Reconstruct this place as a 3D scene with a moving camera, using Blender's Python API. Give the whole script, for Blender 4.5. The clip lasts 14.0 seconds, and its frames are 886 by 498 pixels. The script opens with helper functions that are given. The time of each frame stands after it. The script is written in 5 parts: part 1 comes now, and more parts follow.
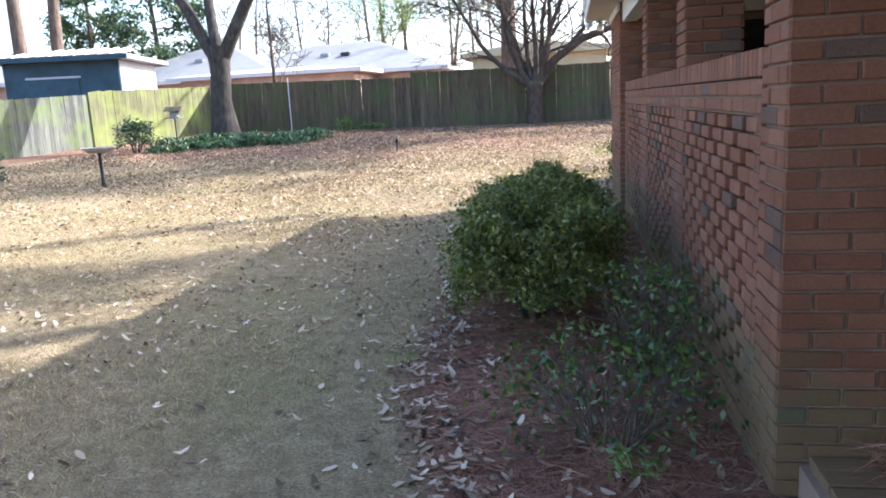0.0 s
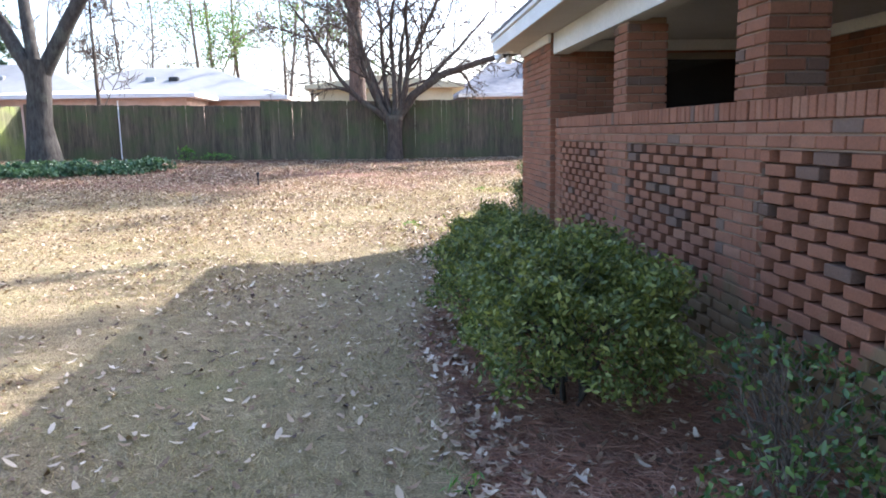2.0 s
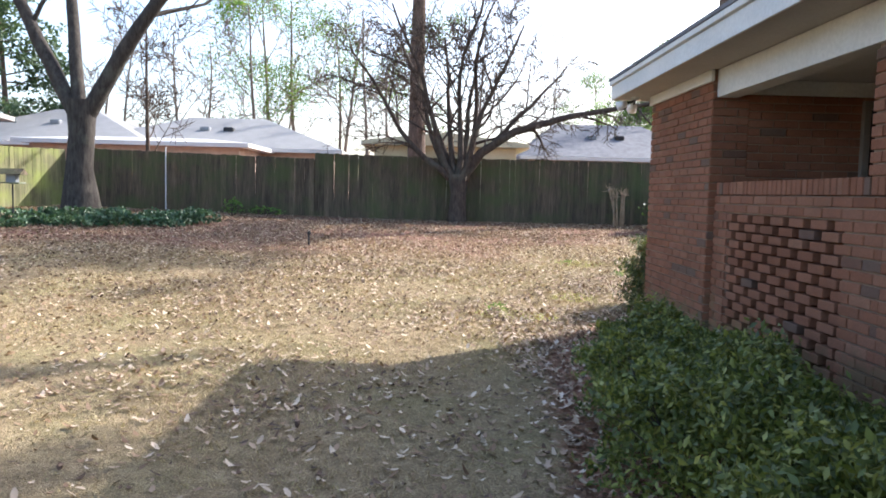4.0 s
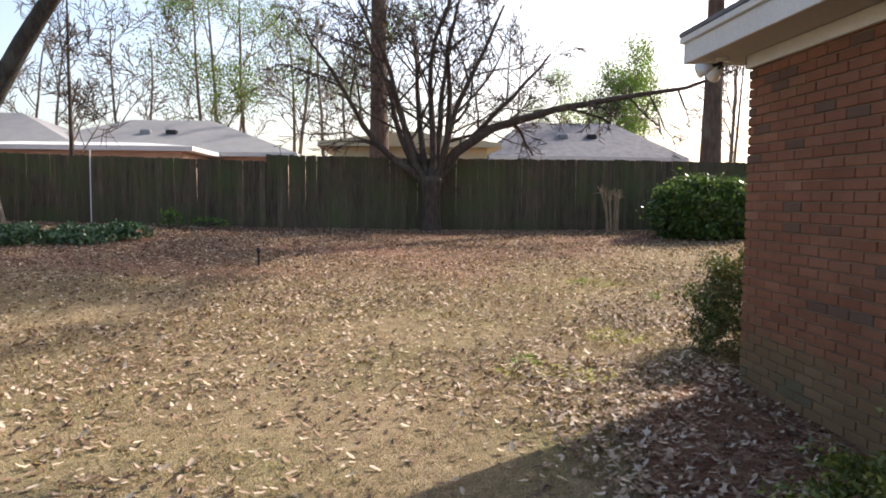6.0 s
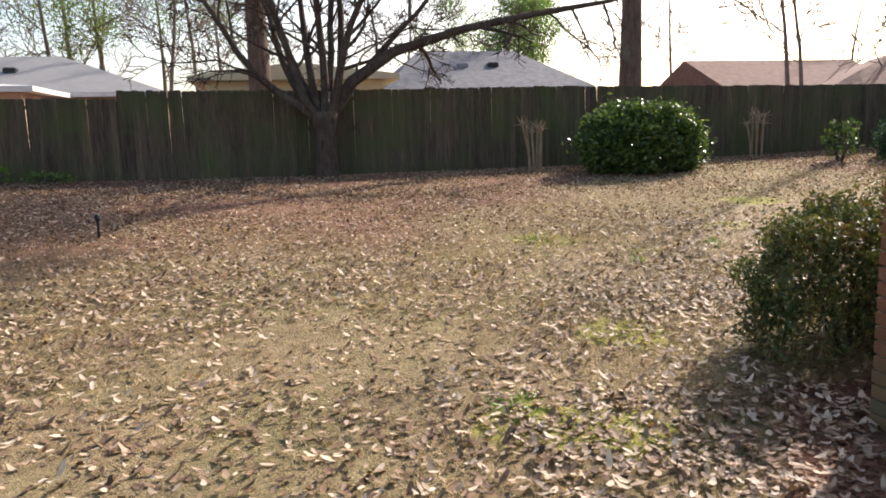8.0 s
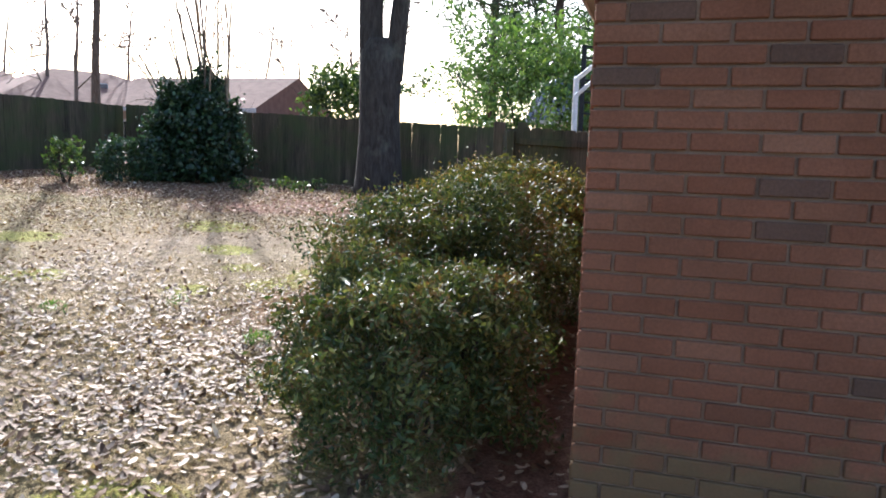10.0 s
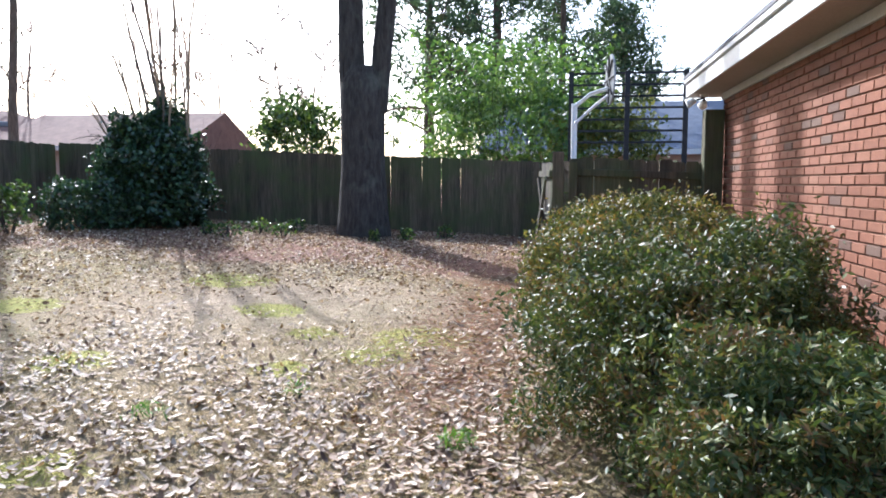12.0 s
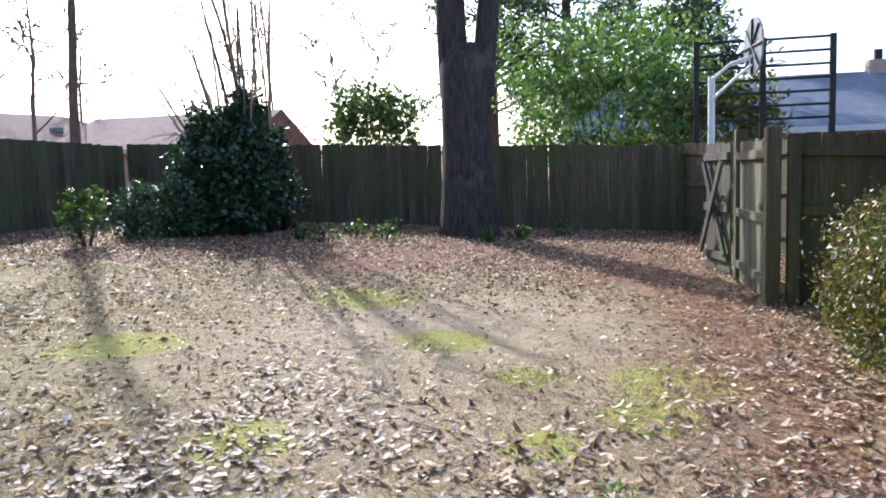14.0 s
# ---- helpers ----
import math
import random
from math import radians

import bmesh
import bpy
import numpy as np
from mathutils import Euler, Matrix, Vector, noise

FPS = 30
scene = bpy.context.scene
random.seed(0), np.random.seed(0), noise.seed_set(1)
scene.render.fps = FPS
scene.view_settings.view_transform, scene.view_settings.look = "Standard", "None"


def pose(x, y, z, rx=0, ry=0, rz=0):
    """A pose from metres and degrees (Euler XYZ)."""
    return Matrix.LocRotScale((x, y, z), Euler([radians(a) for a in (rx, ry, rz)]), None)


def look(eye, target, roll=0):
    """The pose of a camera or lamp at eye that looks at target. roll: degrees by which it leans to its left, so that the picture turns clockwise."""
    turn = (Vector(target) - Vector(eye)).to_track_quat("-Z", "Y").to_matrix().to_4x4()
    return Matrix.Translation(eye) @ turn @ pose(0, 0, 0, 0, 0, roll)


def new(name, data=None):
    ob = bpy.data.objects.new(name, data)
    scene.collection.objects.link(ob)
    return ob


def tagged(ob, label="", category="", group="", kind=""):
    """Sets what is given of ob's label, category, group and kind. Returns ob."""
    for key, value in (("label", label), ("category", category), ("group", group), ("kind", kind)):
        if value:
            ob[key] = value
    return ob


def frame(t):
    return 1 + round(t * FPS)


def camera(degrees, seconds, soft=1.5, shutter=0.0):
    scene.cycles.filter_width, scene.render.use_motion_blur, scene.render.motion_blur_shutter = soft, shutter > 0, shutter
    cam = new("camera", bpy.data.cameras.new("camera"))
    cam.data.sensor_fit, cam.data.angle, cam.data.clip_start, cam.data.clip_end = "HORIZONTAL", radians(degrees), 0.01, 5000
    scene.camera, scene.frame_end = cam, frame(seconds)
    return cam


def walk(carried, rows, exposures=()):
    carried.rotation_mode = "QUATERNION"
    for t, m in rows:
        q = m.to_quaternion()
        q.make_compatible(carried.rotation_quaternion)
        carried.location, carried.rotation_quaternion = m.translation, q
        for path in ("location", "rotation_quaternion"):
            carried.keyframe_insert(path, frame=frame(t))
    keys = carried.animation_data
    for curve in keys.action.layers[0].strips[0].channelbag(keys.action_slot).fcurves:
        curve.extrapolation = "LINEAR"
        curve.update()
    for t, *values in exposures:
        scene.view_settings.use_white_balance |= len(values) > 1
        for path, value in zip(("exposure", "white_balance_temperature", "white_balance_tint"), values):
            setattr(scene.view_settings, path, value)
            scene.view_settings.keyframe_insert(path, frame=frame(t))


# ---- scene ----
cam = camera(62.1, 14.0, soft=1.8)
PATH = [
    (0.0, pose(0.000, 0.000, 1.440, 78.80, 3.00, 9.40)),
    (0.5, pose(-0.347, 0.152, 1.419, 82.80, 0.90, 6.50)),
    (1.0, pose(-0.675, 0.382, 1.440, 81.60, 0.70, 2.20)),
    (1.5, pose(-1.002, 0.666, 1.450, 80.40, 1.20, -1.50)),
    (2.0, pose(-1.185, 1.038, 1.440, 81.00, 1.00, -4.20)),
    (2.5, pose(-1.328, 1.482, 1.461, 79.80, 0.80, -1.30)),
    (3.0, pose(-1.498, 2.028, 1.440, 79.60, 3.60, -1.40)),
    (3.5, pose(-1.537, 2.608, 1.461, 83.70, 0.10, -2.70)),
    (4.0, pose(-1.632, 3.209, 1.429, 85.70, -1.40, -0.60)),
    (6.5, pose(-1.991, 6.334, 1.450, 86.00, 0.50, -7.20)),
    (7.0, pose(-1.947, 6.928, 1.429, 84.00, -0.40, -12.70)),
    (7.5, pose(-1.925, 7.593, 1.398, 82.60, 0.30, -8.60)),
    (8.0, pose(-1.937, 8.263, 1.461, 81.10, 1.60, -12.40)),
    (8.5, pose(-1.879, 8.902, 1.492, 82.20, 0.50, -22.60)),
    (9.0, pose(-1.945, 9.519, 1.492, 83.10, -3.80, -46.90)),
    (11.5, pose(-1.450, 12.322, 1.498, 83.70, 0.23, -81.92)),
    (12.0, pose(-1.216, 12.746, 1.497, 84.90, -0.11, -80.80)),
    (12.5, pose(-0.911, 13.177, 1.512, 83.90, -0.98, -80.05)),
    (13.0, pose(-0.572, 13.586, 1.528, 82.71, 1.48, -82.98)),
    (13.5, pose(-0.179, 13.960, 1.531, 83.70, 2.78, -79.04)),
    (14.0, pose(0.137, 14.339, 1.501, 84.40, 1.83, -77.99)),
]
EXPOSURES = [(0.0, 2.17, 5700, 13), (2.0, 2.27, 5700, 14), (3.0, 2.16, 5650, 14), (4.0, 1.7, 6050, 13), (6.3, 1.04, 6750, 16), (8.0, 1.04, 6800, 15), (9.0, 1.14, 6300, 12), (11.3, 1.48, 5500, 12), (14.0, 1.3, 5500, 12)]
walk(cam, PATH, EXPOSURES)

# ---- world, sun ----
SUN_EL, SUN_AZ = radians(32.6), radians(53.4)  # azimuth from +y towards +x
world = bpy.data.worlds.new("sky")
scene.world = world
world.use_nodes = True
wn = world.node_tree
sky = wn.nodes.new("ShaderNodeTexSky")
sky.sky_type = 'NISHITA'
sky.sun_disc = False
sky.sun_elevation, sky.sun_rotation = SUN_EL, SUN_AZ
sky.dust_density, sky.air_density = 3.0, 1.0
wn.nodes["Background"].inputs["Strength"].default_value = 0.15
wn.links.new(sky.outputs[0], wn.nodes["Background"].inputs["Color"])
sun_dir = Vector((math.sin(SUN_AZ) * math.cos(SUN_EL), math.cos(SUN_AZ) * math.cos(SUN_EL), math.sin(SUN_EL)))
sun = new("sun", bpy.data.lights.new("sun", 'SUN'))
sun.data.energy, sun.data.angle, sun.data.color = 4.1, radians(0.6), (1.0, 0.95, 0.88)
sun.matrix_world = look(sun_dir * 60, (0, 0, 0))


# ---- materials ----
def material(name, rough=0.8, metal=0.0, spec=0.3):
    m = bpy.data.materials.new(name)
    m.use_nodes = True
    b = m.node_tree.nodes["Principled BSDF"]
    b.inputs["Roughness"].default_value = rough
    b.inputs["Metallic"].default_value = metal
    b.inputs["Specular IOR Level"].default_value = spec
    return m, m.node_tree, b


def node(tree, kind, **values):
    n = tree.nodes.new(kind)
    for k, v in values.items():
        n.inputs[k.replace("_", " ")].default_value = v
    return n


def ramp(tree, source, stops):
    r = tree.nodes.new("ShaderNodeValToRGB")
    els = r.color_ramp.elements
    while len(els) < len(stops):
        els.new(0.5)
    for e, (p, c) in zip(els, stops):
        e.position, e.color = p, (*c, 1)
    tree.links.new(source, r.inputs[0])
    return r.outputs[0]


def mix(tree, fac, a, b, mode='MIX'):
    n = tree.nodes.new("ShaderNodeMix")
    n.data_type, n.blend_type = 'RGBA', mode
    for s, v in ((n.inputs[0], fac), (n.inputs[6], a), (n.inputs[7], b)):
        if hasattr(v, "is_linked"):
            tree.links.new(v, s)
        elif isinstance(v, (int, float)):
            s.default_value = v
        else:
            s.default_value = (*v, 1)
    return n.outputs[2]


def noise_out(tree, scale, detail=4, rough=0.6, vec=None):
    n = node(tree, "ShaderNodeTexNoise", Scale=scale, Detail=detail, Roughness=rough)
    if vec is None:
        vec = tree.nodes.new("ShaderNodeTexCoord").outputs["Object"]
    tree.links.new(vec, n.inputs["Vector"])
    return n.outputs["Fac"]


def bump(tree, bsdf, height, strength=0.4, dist=0.01):
    b = node(tree, "ShaderNodeBump", Strength=strength, Distance=dist)
    tree.links.new(height, b.inputs["Height"])
    tree.links.new(b.outputs[0], bsdf.inputs["Normal"])


def world_pos(tree):
    return tree.nodes.new("ShaderNodeNewGeometry").outputs["Position"]


def rand_object(tree):
    return tree.nodes.new("ShaderNodeObjectInfo").outputs["Random"]


def rand_island(tree):
    return tree.nodes.new("ShaderNodeNewGeometry").outputs["Random Per Island"]


def simple(name, col, var=0.25, scale=6, rough=0.7, metal=0.0, spec=0.3, fine=60, bumpy=0.2):
    """A paint-like surface: stains at two scales and a fine relief."""
    m, t, b = material(name, rough, metal, spec)
    p = world_pos(t)
    dark, light = [c * (1 - var) for c in col], [min(1, c * (1 + var)) for c in col]
    c1 = ramp(t, noise_out(t, scale, 5, 0.65, p), [(0.3, dark), (0.7, light)])
    c2 = ramp(t, noise_out(t, fine, 3, 0.6, p), [(0.3, (0.75,) * 3), (0.7, (1,) * 3)])
    t.links.new(mix(t, 0.6, c1, c2, 'MULTIPLY'), b.inputs["Base Color"])
    bump(t, b, noise_out(t, fine, 4, 0.6, p), bumpy, 0.005)
    return m


def brick_material(name, source):
    m, t, b = material(name, 0.85, 0, 0.2)
    r = source(t)
    p = world_pos(t)
    col = ramp(t, r, [(0.0, (0.255, 0.106, 0.061)), (0.3, (0.275, 0.122, 0.072)), (0.55, (0.23, 0.094, 0.053)),
                      (0.75, (0.295, 0.142, 0.086)), (0.90, (0.235, 0.095, 0.052)), (0.93, (0.15, 0.085, 0.06)), (1.0, (0.17, 0.11, 0.08))])
    grain = ramp(t, noise_out(t, 90, 5, 0.7, p), [(0.3, (0.7, 0.68, 0.66)), (0.65, (1, 1, 1))])
    stain = ramp(t, noise_out(t, 2.2, 4, 0.6, p), [(0.35, (0.8, 0.78, 0.76)), (0.6, (1, 1, 1))])
    col = mix(t, 1, mix(t, 1, col, grain, 'MULTIPLY'), stain, 'MULTIPLY')
    # algae creeping up from the damp foot of the wall
    xyz = t.nodes.new("ShaderNodeSeparateXYZ")
    t.links.new(p, xyz.inputs[0])
    up = node(t, "ShaderNodeMath")
    up.operation = 'MULTIPLY_ADD'
    t.links.new(noise_out(t, 3.5, 4, 0.6, p), up.inputs[0])
    up.inputs[1].default_value = -0.85
    t.links.new(xyz.outputs[2], up.inputs[2])
    col = mix(t, ramp(t, up.outputs[0], [(0.0, (0.45,) * 3), (0.14, (0, 0, 0))]), col, (0.11, 0.12, 0.055))
    t.links.new(col, b.inputs["Base Color"])
    bump(t, b, noise_out(t, 120, 5, 0.7, p), 0.5, 0.004)
    return m


def foliage(name, a, bcol, c, rough=0.4, trans=0.25, spec=0.5, dead=None):
    m, t, b = material(name, rough, 0, spec)
    r = rand_island(t)
    col = ramp(t, r, [(0.0, a), (0.55, bcol), (1.0, c)])
    n = ramp(t, noise_out(t, 3.0, 3, 0.6, world_pos(t)), [(0.3, (0.7, 0.7, 0.7)), (0.7, (1, 1, 1))])
    col = mix(t, 1, col, n, 'MULTIPLY')
    if dead:
        some = node(t, "ShaderNodeMath")
        some.operation = 'MULTIPLY'
        t.links.new(noise_out(t, 4.5, 3, 0.6, world_pos(t)), some.inputs[0])
        t.links.new(noise_out(t, 47, 2, 0.5, world_pos(t)), some.inputs[1])
        col = mix(t, ramp(t, some.outputs[0], [(0.27, (0, 0, 0)), (0.36, (0.9,) * 3)]), col, dead)
    t.links.new(col, b.inputs["Base Color"])
    tr = node(t, "ShaderNodeBsdfTranslucent")
    t.links.new(mix(t, 1, col, (1.0, 1.0, 0.55), 'MULTIPLY'), tr.inputs["Color"])
    ms = node(t, "ShaderNodeMixShader", Fac=trans)
    t.links.new(b.outputs[0], ms.inputs[1])
    t.links.new(tr.outputs[0], ms.inputs[2])
    t.links.new(ms.outputs[0], t.nodes["Material Output"].inputs["Surface"])
    return m


def bark(name, dark, light, scale=8):
    m, t, b = material(name, 0.95, 0, 0.15)
    mp = node(t, "ShaderNodeMapping", Scale=(1, 1, 0.22))
    t.links.new(world_pos(t), mp.inputs[0])
    h = noise_out(t, scale * 2, 6, 0.7, mp.outputs[0])
    lich = noise_out(t, 1.7, 4, 0.6, world_pos(t))
    col = ramp(t, h, [(0.3, dark), (0.7, light)])
    col = mix(t, ramp(t, lich, [(0.55, (0, 0, 0)), (0.75, (0.35,) * 3)]), col, (0.2, 0.21, 0.16))
    t.links.new(col, b.inputs["Base Color"])
    bump(t, b, h, 0.9, 0.03)
    return m


def old_wood(name, dark, light, moss):
    m, t, b = material(name, 0.9, 0, 0.15)
    mp = node(t, "ShaderNodeMapping", Scale=(1, 1, 0.06))
    t.links.new(world_pos(t), mp.inputs[0])
    g = noise_out(t, 45, 5, 0.65, mp.outputs[0])
    blot = noise_out(t, 1.3, 4, 0.6, world_pos(t))
    col = ramp(t, g, [(0.3, dark), (0.72, light)])
    rr = ramp(t, rand_object(t), [(0, (0.72, 0.72, 0.72)), (1, (1.12, 1.1, 1.05))])
    col = mix(t, 1, col, rr, 'MULTIPLY')
    streak = noise_out(t, 7, 4, 0.6, mp.outputs[0])
    col = mix(t, 1, col, ramp(t, streak, [(0.35, (0.7, 0.68, 0.66)), (0.65, (1.15, 1.1, 1.05))]), 'MULTIPLY')
    col = mix(t, ramp(t, blot, [(0.42, (0, 0, 0)), (0.66, (0.8,) * 3)]), col, moss)
    t.links.new(col, b.inputs["Base Color"])
    bump(t, b, g, 0.5, 0.008)
    return m


BRICK = brick_material("brick_red", rand_object)
BRICK_J = brick_material("brick_red_far", rand_island)
MORTAR = simple("mortar", (0.27, 0.185, 0.13), 0.2, 5, 0.95, fine=140, bumpy=0.5)
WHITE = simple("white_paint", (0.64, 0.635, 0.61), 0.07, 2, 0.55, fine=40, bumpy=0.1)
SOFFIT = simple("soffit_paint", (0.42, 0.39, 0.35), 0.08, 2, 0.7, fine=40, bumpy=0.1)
SHINGLE = simple("shingle_grey", (0.17, 0.17, 0.18), 0.25, 3, 0.95, fine=30, bumpy=0.6)
SHINGLE_RED = simple("shingle_brown", (0.2, 0.12, 0.095), 0.2, 3, 0.95, fine=30, bumpy=0.6)
SHINGLE_BLUE = simple("shingle_slate", (0.13, 0.15, 0.19), 0.2, 3, 0.95, fine=30, bumpy=0.6)
ROOF_PALE = simple("roof_pale", (0.27, 0.265, 0.255), 0.1, 1.5, 0.6, fine=20, bumpy=0.2)
CREAM = simple("cream_metal", (0.55, 0.52, 0.35), 0.1, 1.5, 0.6, fine=20, bumpy=0.2)
STUCCO = simple("far_wall", (0.5, 0.36, 0.28), 0.15, 2, 0.9)
BLUE = simple("blue_board", (0.03, 0.07, 0.10), 0.3, 2, 0.6)
PALE_BLUE = simple("pale_board", (0.42, 0.47, 0.52), 0.1, 2, 0.6)
DARK = simple("dark_metal", (0.025, 0.025, 0.027), 0.3, 8, 0.5, 0.3)
WHITE_METAL = simple("white_metal", (0.75, 0.75, 0.73), 0.1, 8, 0.4, 0.0, 0.5)
CONCRETE = simple("concrete_grey", (0.33, 0.31, 0.28), 0.25, 7, 0.9, fine=90, bumpy=0.5)
GREY_BOARD = simple("smoked_board", (0.22, 0.23, 0.24), 0.2, 5, 0.4)
CREAM_TRIM = simple("window_trim", (0.2, 0.17, 0.14), 0.1, 5, 0.6)
RED_PETAL = simple("red_petal", (0.6, 0.03, 0.03), 0.3, 20, 0.5)
FENCE = old_wood("fence_wood", (0.06, 0.05, 0.037), (0.175, 0.14, 0.10), (0.08, 0.095, 0.038))
# mossy fence wood, brighter and yellower to put green sunlight into the colour
FENCE_G = old_wood("fence_wood_mossy_lit", (0.12, 0.125, 0.065), (0.26, 0.26, 0.15), (0.24, 0.28, 0.075))
FENCE_W = old_wood("fence_wood_green", (0.09, 0.10, 0.09), (0.23, 0.235, 0.21), (0.17, 0.22, 0.06))
BARK_OAK = bark("bark_oak", (0.025, 0.021, 0.018), (0.09, 0.078, 0.066))
BARK_PINE = bark("bark_pine", (0.05, 0.035, 0.027), (0.18, 0.13, 0.10), 5)
BARK_PALE = bark("bark_crape", (0.035, 0.026, 0.02), (0.12, 0.09, 0.07), 10)
BARK_TWIG = bark("bark_twig", (0.08, 0.06, 0.045), (0.2, 0.155, 0.12), 10)
# bark of the distant trees, lightened to put haze into its colour
BARK_HAZED = bark("bark_hazed", (0.10, 0.08, 0.065), (0.26, 0.21, 0.17), 10)
BARK_TAN = bark("bark_tan", (0.22, 0.15, 0.09), (0.45, 0.33, 0.22), 12)
HEDGE = foliage("hedge_leaf", (0.055, 0.08, 0.018), (0.14, 0.17, 0.035), (0.33, 0.33, 0.08), 0.5, 0.3)
HEDGE_Y = foliage("hedge_leaf_pale", (0.04, 0.06, 0.016), (0.105, 0.13, 0.032), (0.32, 0.27, 0.07), 0.5, 0.24, 0.4, (0.27, 0.14, 0.05))
HEDGE_N = foliage("hedge_leaf_dark", (0.03, 0.055, 0.016), (0.075, 0.115, 0.03), (0.22, 0.23, 0.07), 0.5, 0.25, 0.4, (0.17, 0.09, 0.04))
GLOSSY = foliage("gloss_leaf", (0.03, 0.065, 0.018), (0.07, 0.13, 0.03), (0.2, 0.28, 0.06), 0.3, 0.35)
IVY = foliage("ivy_leaf", (0.016, 0.04, 0.02), (0.035, 0.075, 0.035), (0.08, 0.14, 0.05), 0.32, 0.2)
IVY_PALE = foliage("ivy_leaf_pale", (0.03, 0.075, 0.03), (0.07, 0.14, 0.06), (0.15, 0.22, 0.10), 0.4, 0.2)
SPRING = foliage("spring_leaf", (0.05, 0.12, 0.02), (0.12, 0.24, 0.04), (0.28, 0.40, 0.08), 0.45, 0.45)
PINE = foliage("pine_needles", (0.028, 0.058, 0.03), (0.06, 0.11, 0.05), (0.13, 0.19, 0.09), 0.6, 0.35)
EVERGREEN = foliage("evergreen_leaf", (0.055, 0.12, 0.03), (0.13, 0.24, 0.06), (0.24, 0.35, 0.09), 0.4, 0.4)
FRESH = foliage("weed_leaf", (0.09, 0.2, 0.03), (0.15, 0.29, 0.05), (0.26, 0.4, 0.08), 0.5, 0.3)
LITTER = foliage("dry_leaf", (0.075, 0.042, 0.027), (0.33, 0.205, 0.12), (0.84, 0.69, 0.52), 0.62, 0.2, 0.3)
LITTER_BIG = foliage("dry_oak_leaf", (0.30, 0.18, 0.11), (0.52, 0.38, 0.27), (0.74, 0.62, 0.5), 0.6, 0.15, 0.3)
STRAW = foliage("pine_straw", (0.30, 0.13, 0.08), (0.44, 0.22, 0.14), (0.55, 0.35, 0.25), 0.7, 0.2, 0.2)
BLADE = foliage("dry_grass", (0.31, 0.225, 0.13), (0.52, 0.405, 0.25), (0.41, 0.35, 0.18), 0.7, 0.2, 0.2)
GATE = old_wood("gate_wood", (0.06, 0.055, 0.045), (0.155, 0.14, 0.115), (0.11, 0.125, 0.06))


def glass_dark(name):
    m, t, b = material(name, 0.05, 0, 0.5)
    b.inputs["Base Color"].default_value = (0.012, 0.014, 0.014, 1)
    return m


GLASS = glass_dark("dark_glass")


# ---- geometry helpers ----
def mesh_np(name, verts, faces):
    """A mesh from arrays: verts (n,3), faces (m,k)."""
    verts, faces = np.asarray(verts, np.float32), np.asarray(faces, np.int32)
    me = bpy.data.meshes.new(name)
    k = faces.shape[1]
    me.vertices.add(len(verts))
    me.vertices.foreach_set("co", verts.ravel())
    me.loops.add(faces.size)
    me.loops.foreach_set("vertex_index", faces.ravel())
    me.polygons.add(len(faces))
    me.polygons.foreach_set("loop_start", np.arange(0, faces.size, k, dtype=np.int32))
    me.update(calc_edges=True)
    me.validate()
    return me


def attach(name, me, mat, parent=None, label="", smooth=False):
    if mat is not None and not me.materials:
        me.materials.append(mat)
    if smooth:
        me.polygons.foreach_set("use_smooth", np.ones(len(me.polygons), bool))
    ob = new(name, me)
    ob.parent = parent
    if label:
        tagged(ob, label)
    return ob


def part(name, bm, mat, parent=None, label="", smooth=False):
    me = bpy.data.meshes.new(name)
    bm.to_mesh(me)
    bm.free()
    return attach(name, me, mat, parent, label, smooth)


def holder(name, x, y, z, label, category, group="", kind=""):
    ob = new(name)
    ob.empty_display_size = 0.1
    ob.location = (x, y, z)
    return tagged(ob, label, category, group, kind)


def box(bm, x0, x1, y0, y1, z0, z1, m=None, bevel=0.0):
    vs = [bm.verts.new((x, y, z)) for x in (x0, x1) for y in (y0, y1) for z in (z0, z1)]
    fs = [bm.faces.new([vs[i] for i in q]) for q in ((0, 1, 3, 2), (4, 6, 7, 5), (0, 4, 5, 1), (2, 3, 7, 6), (0, 2, 6, 4), (1, 5, 7, 3))]
    if bevel:
        es = list({e for f in fs for e in f.edges})
        res = bmesh.ops.bevel(bm, geom=es, offset=bevel, segments=1, affect='EDGES')
        vs = list({v for f in res["faces"] for v in f.verts})
    if m is not None:
        bmesh.ops.transform(bm, matrix=m, verts=vs)
    return vs


def box_part(name, x0, x1, y0, y1, z0, z1, mat, parent=None, label="", m=None, bevel=0.004):
    bm = bmesh.new()
    box(bm, x0, x1, y0, y1, z0, z1, m, bevel)
    return part(name, bm, mat, parent, label)


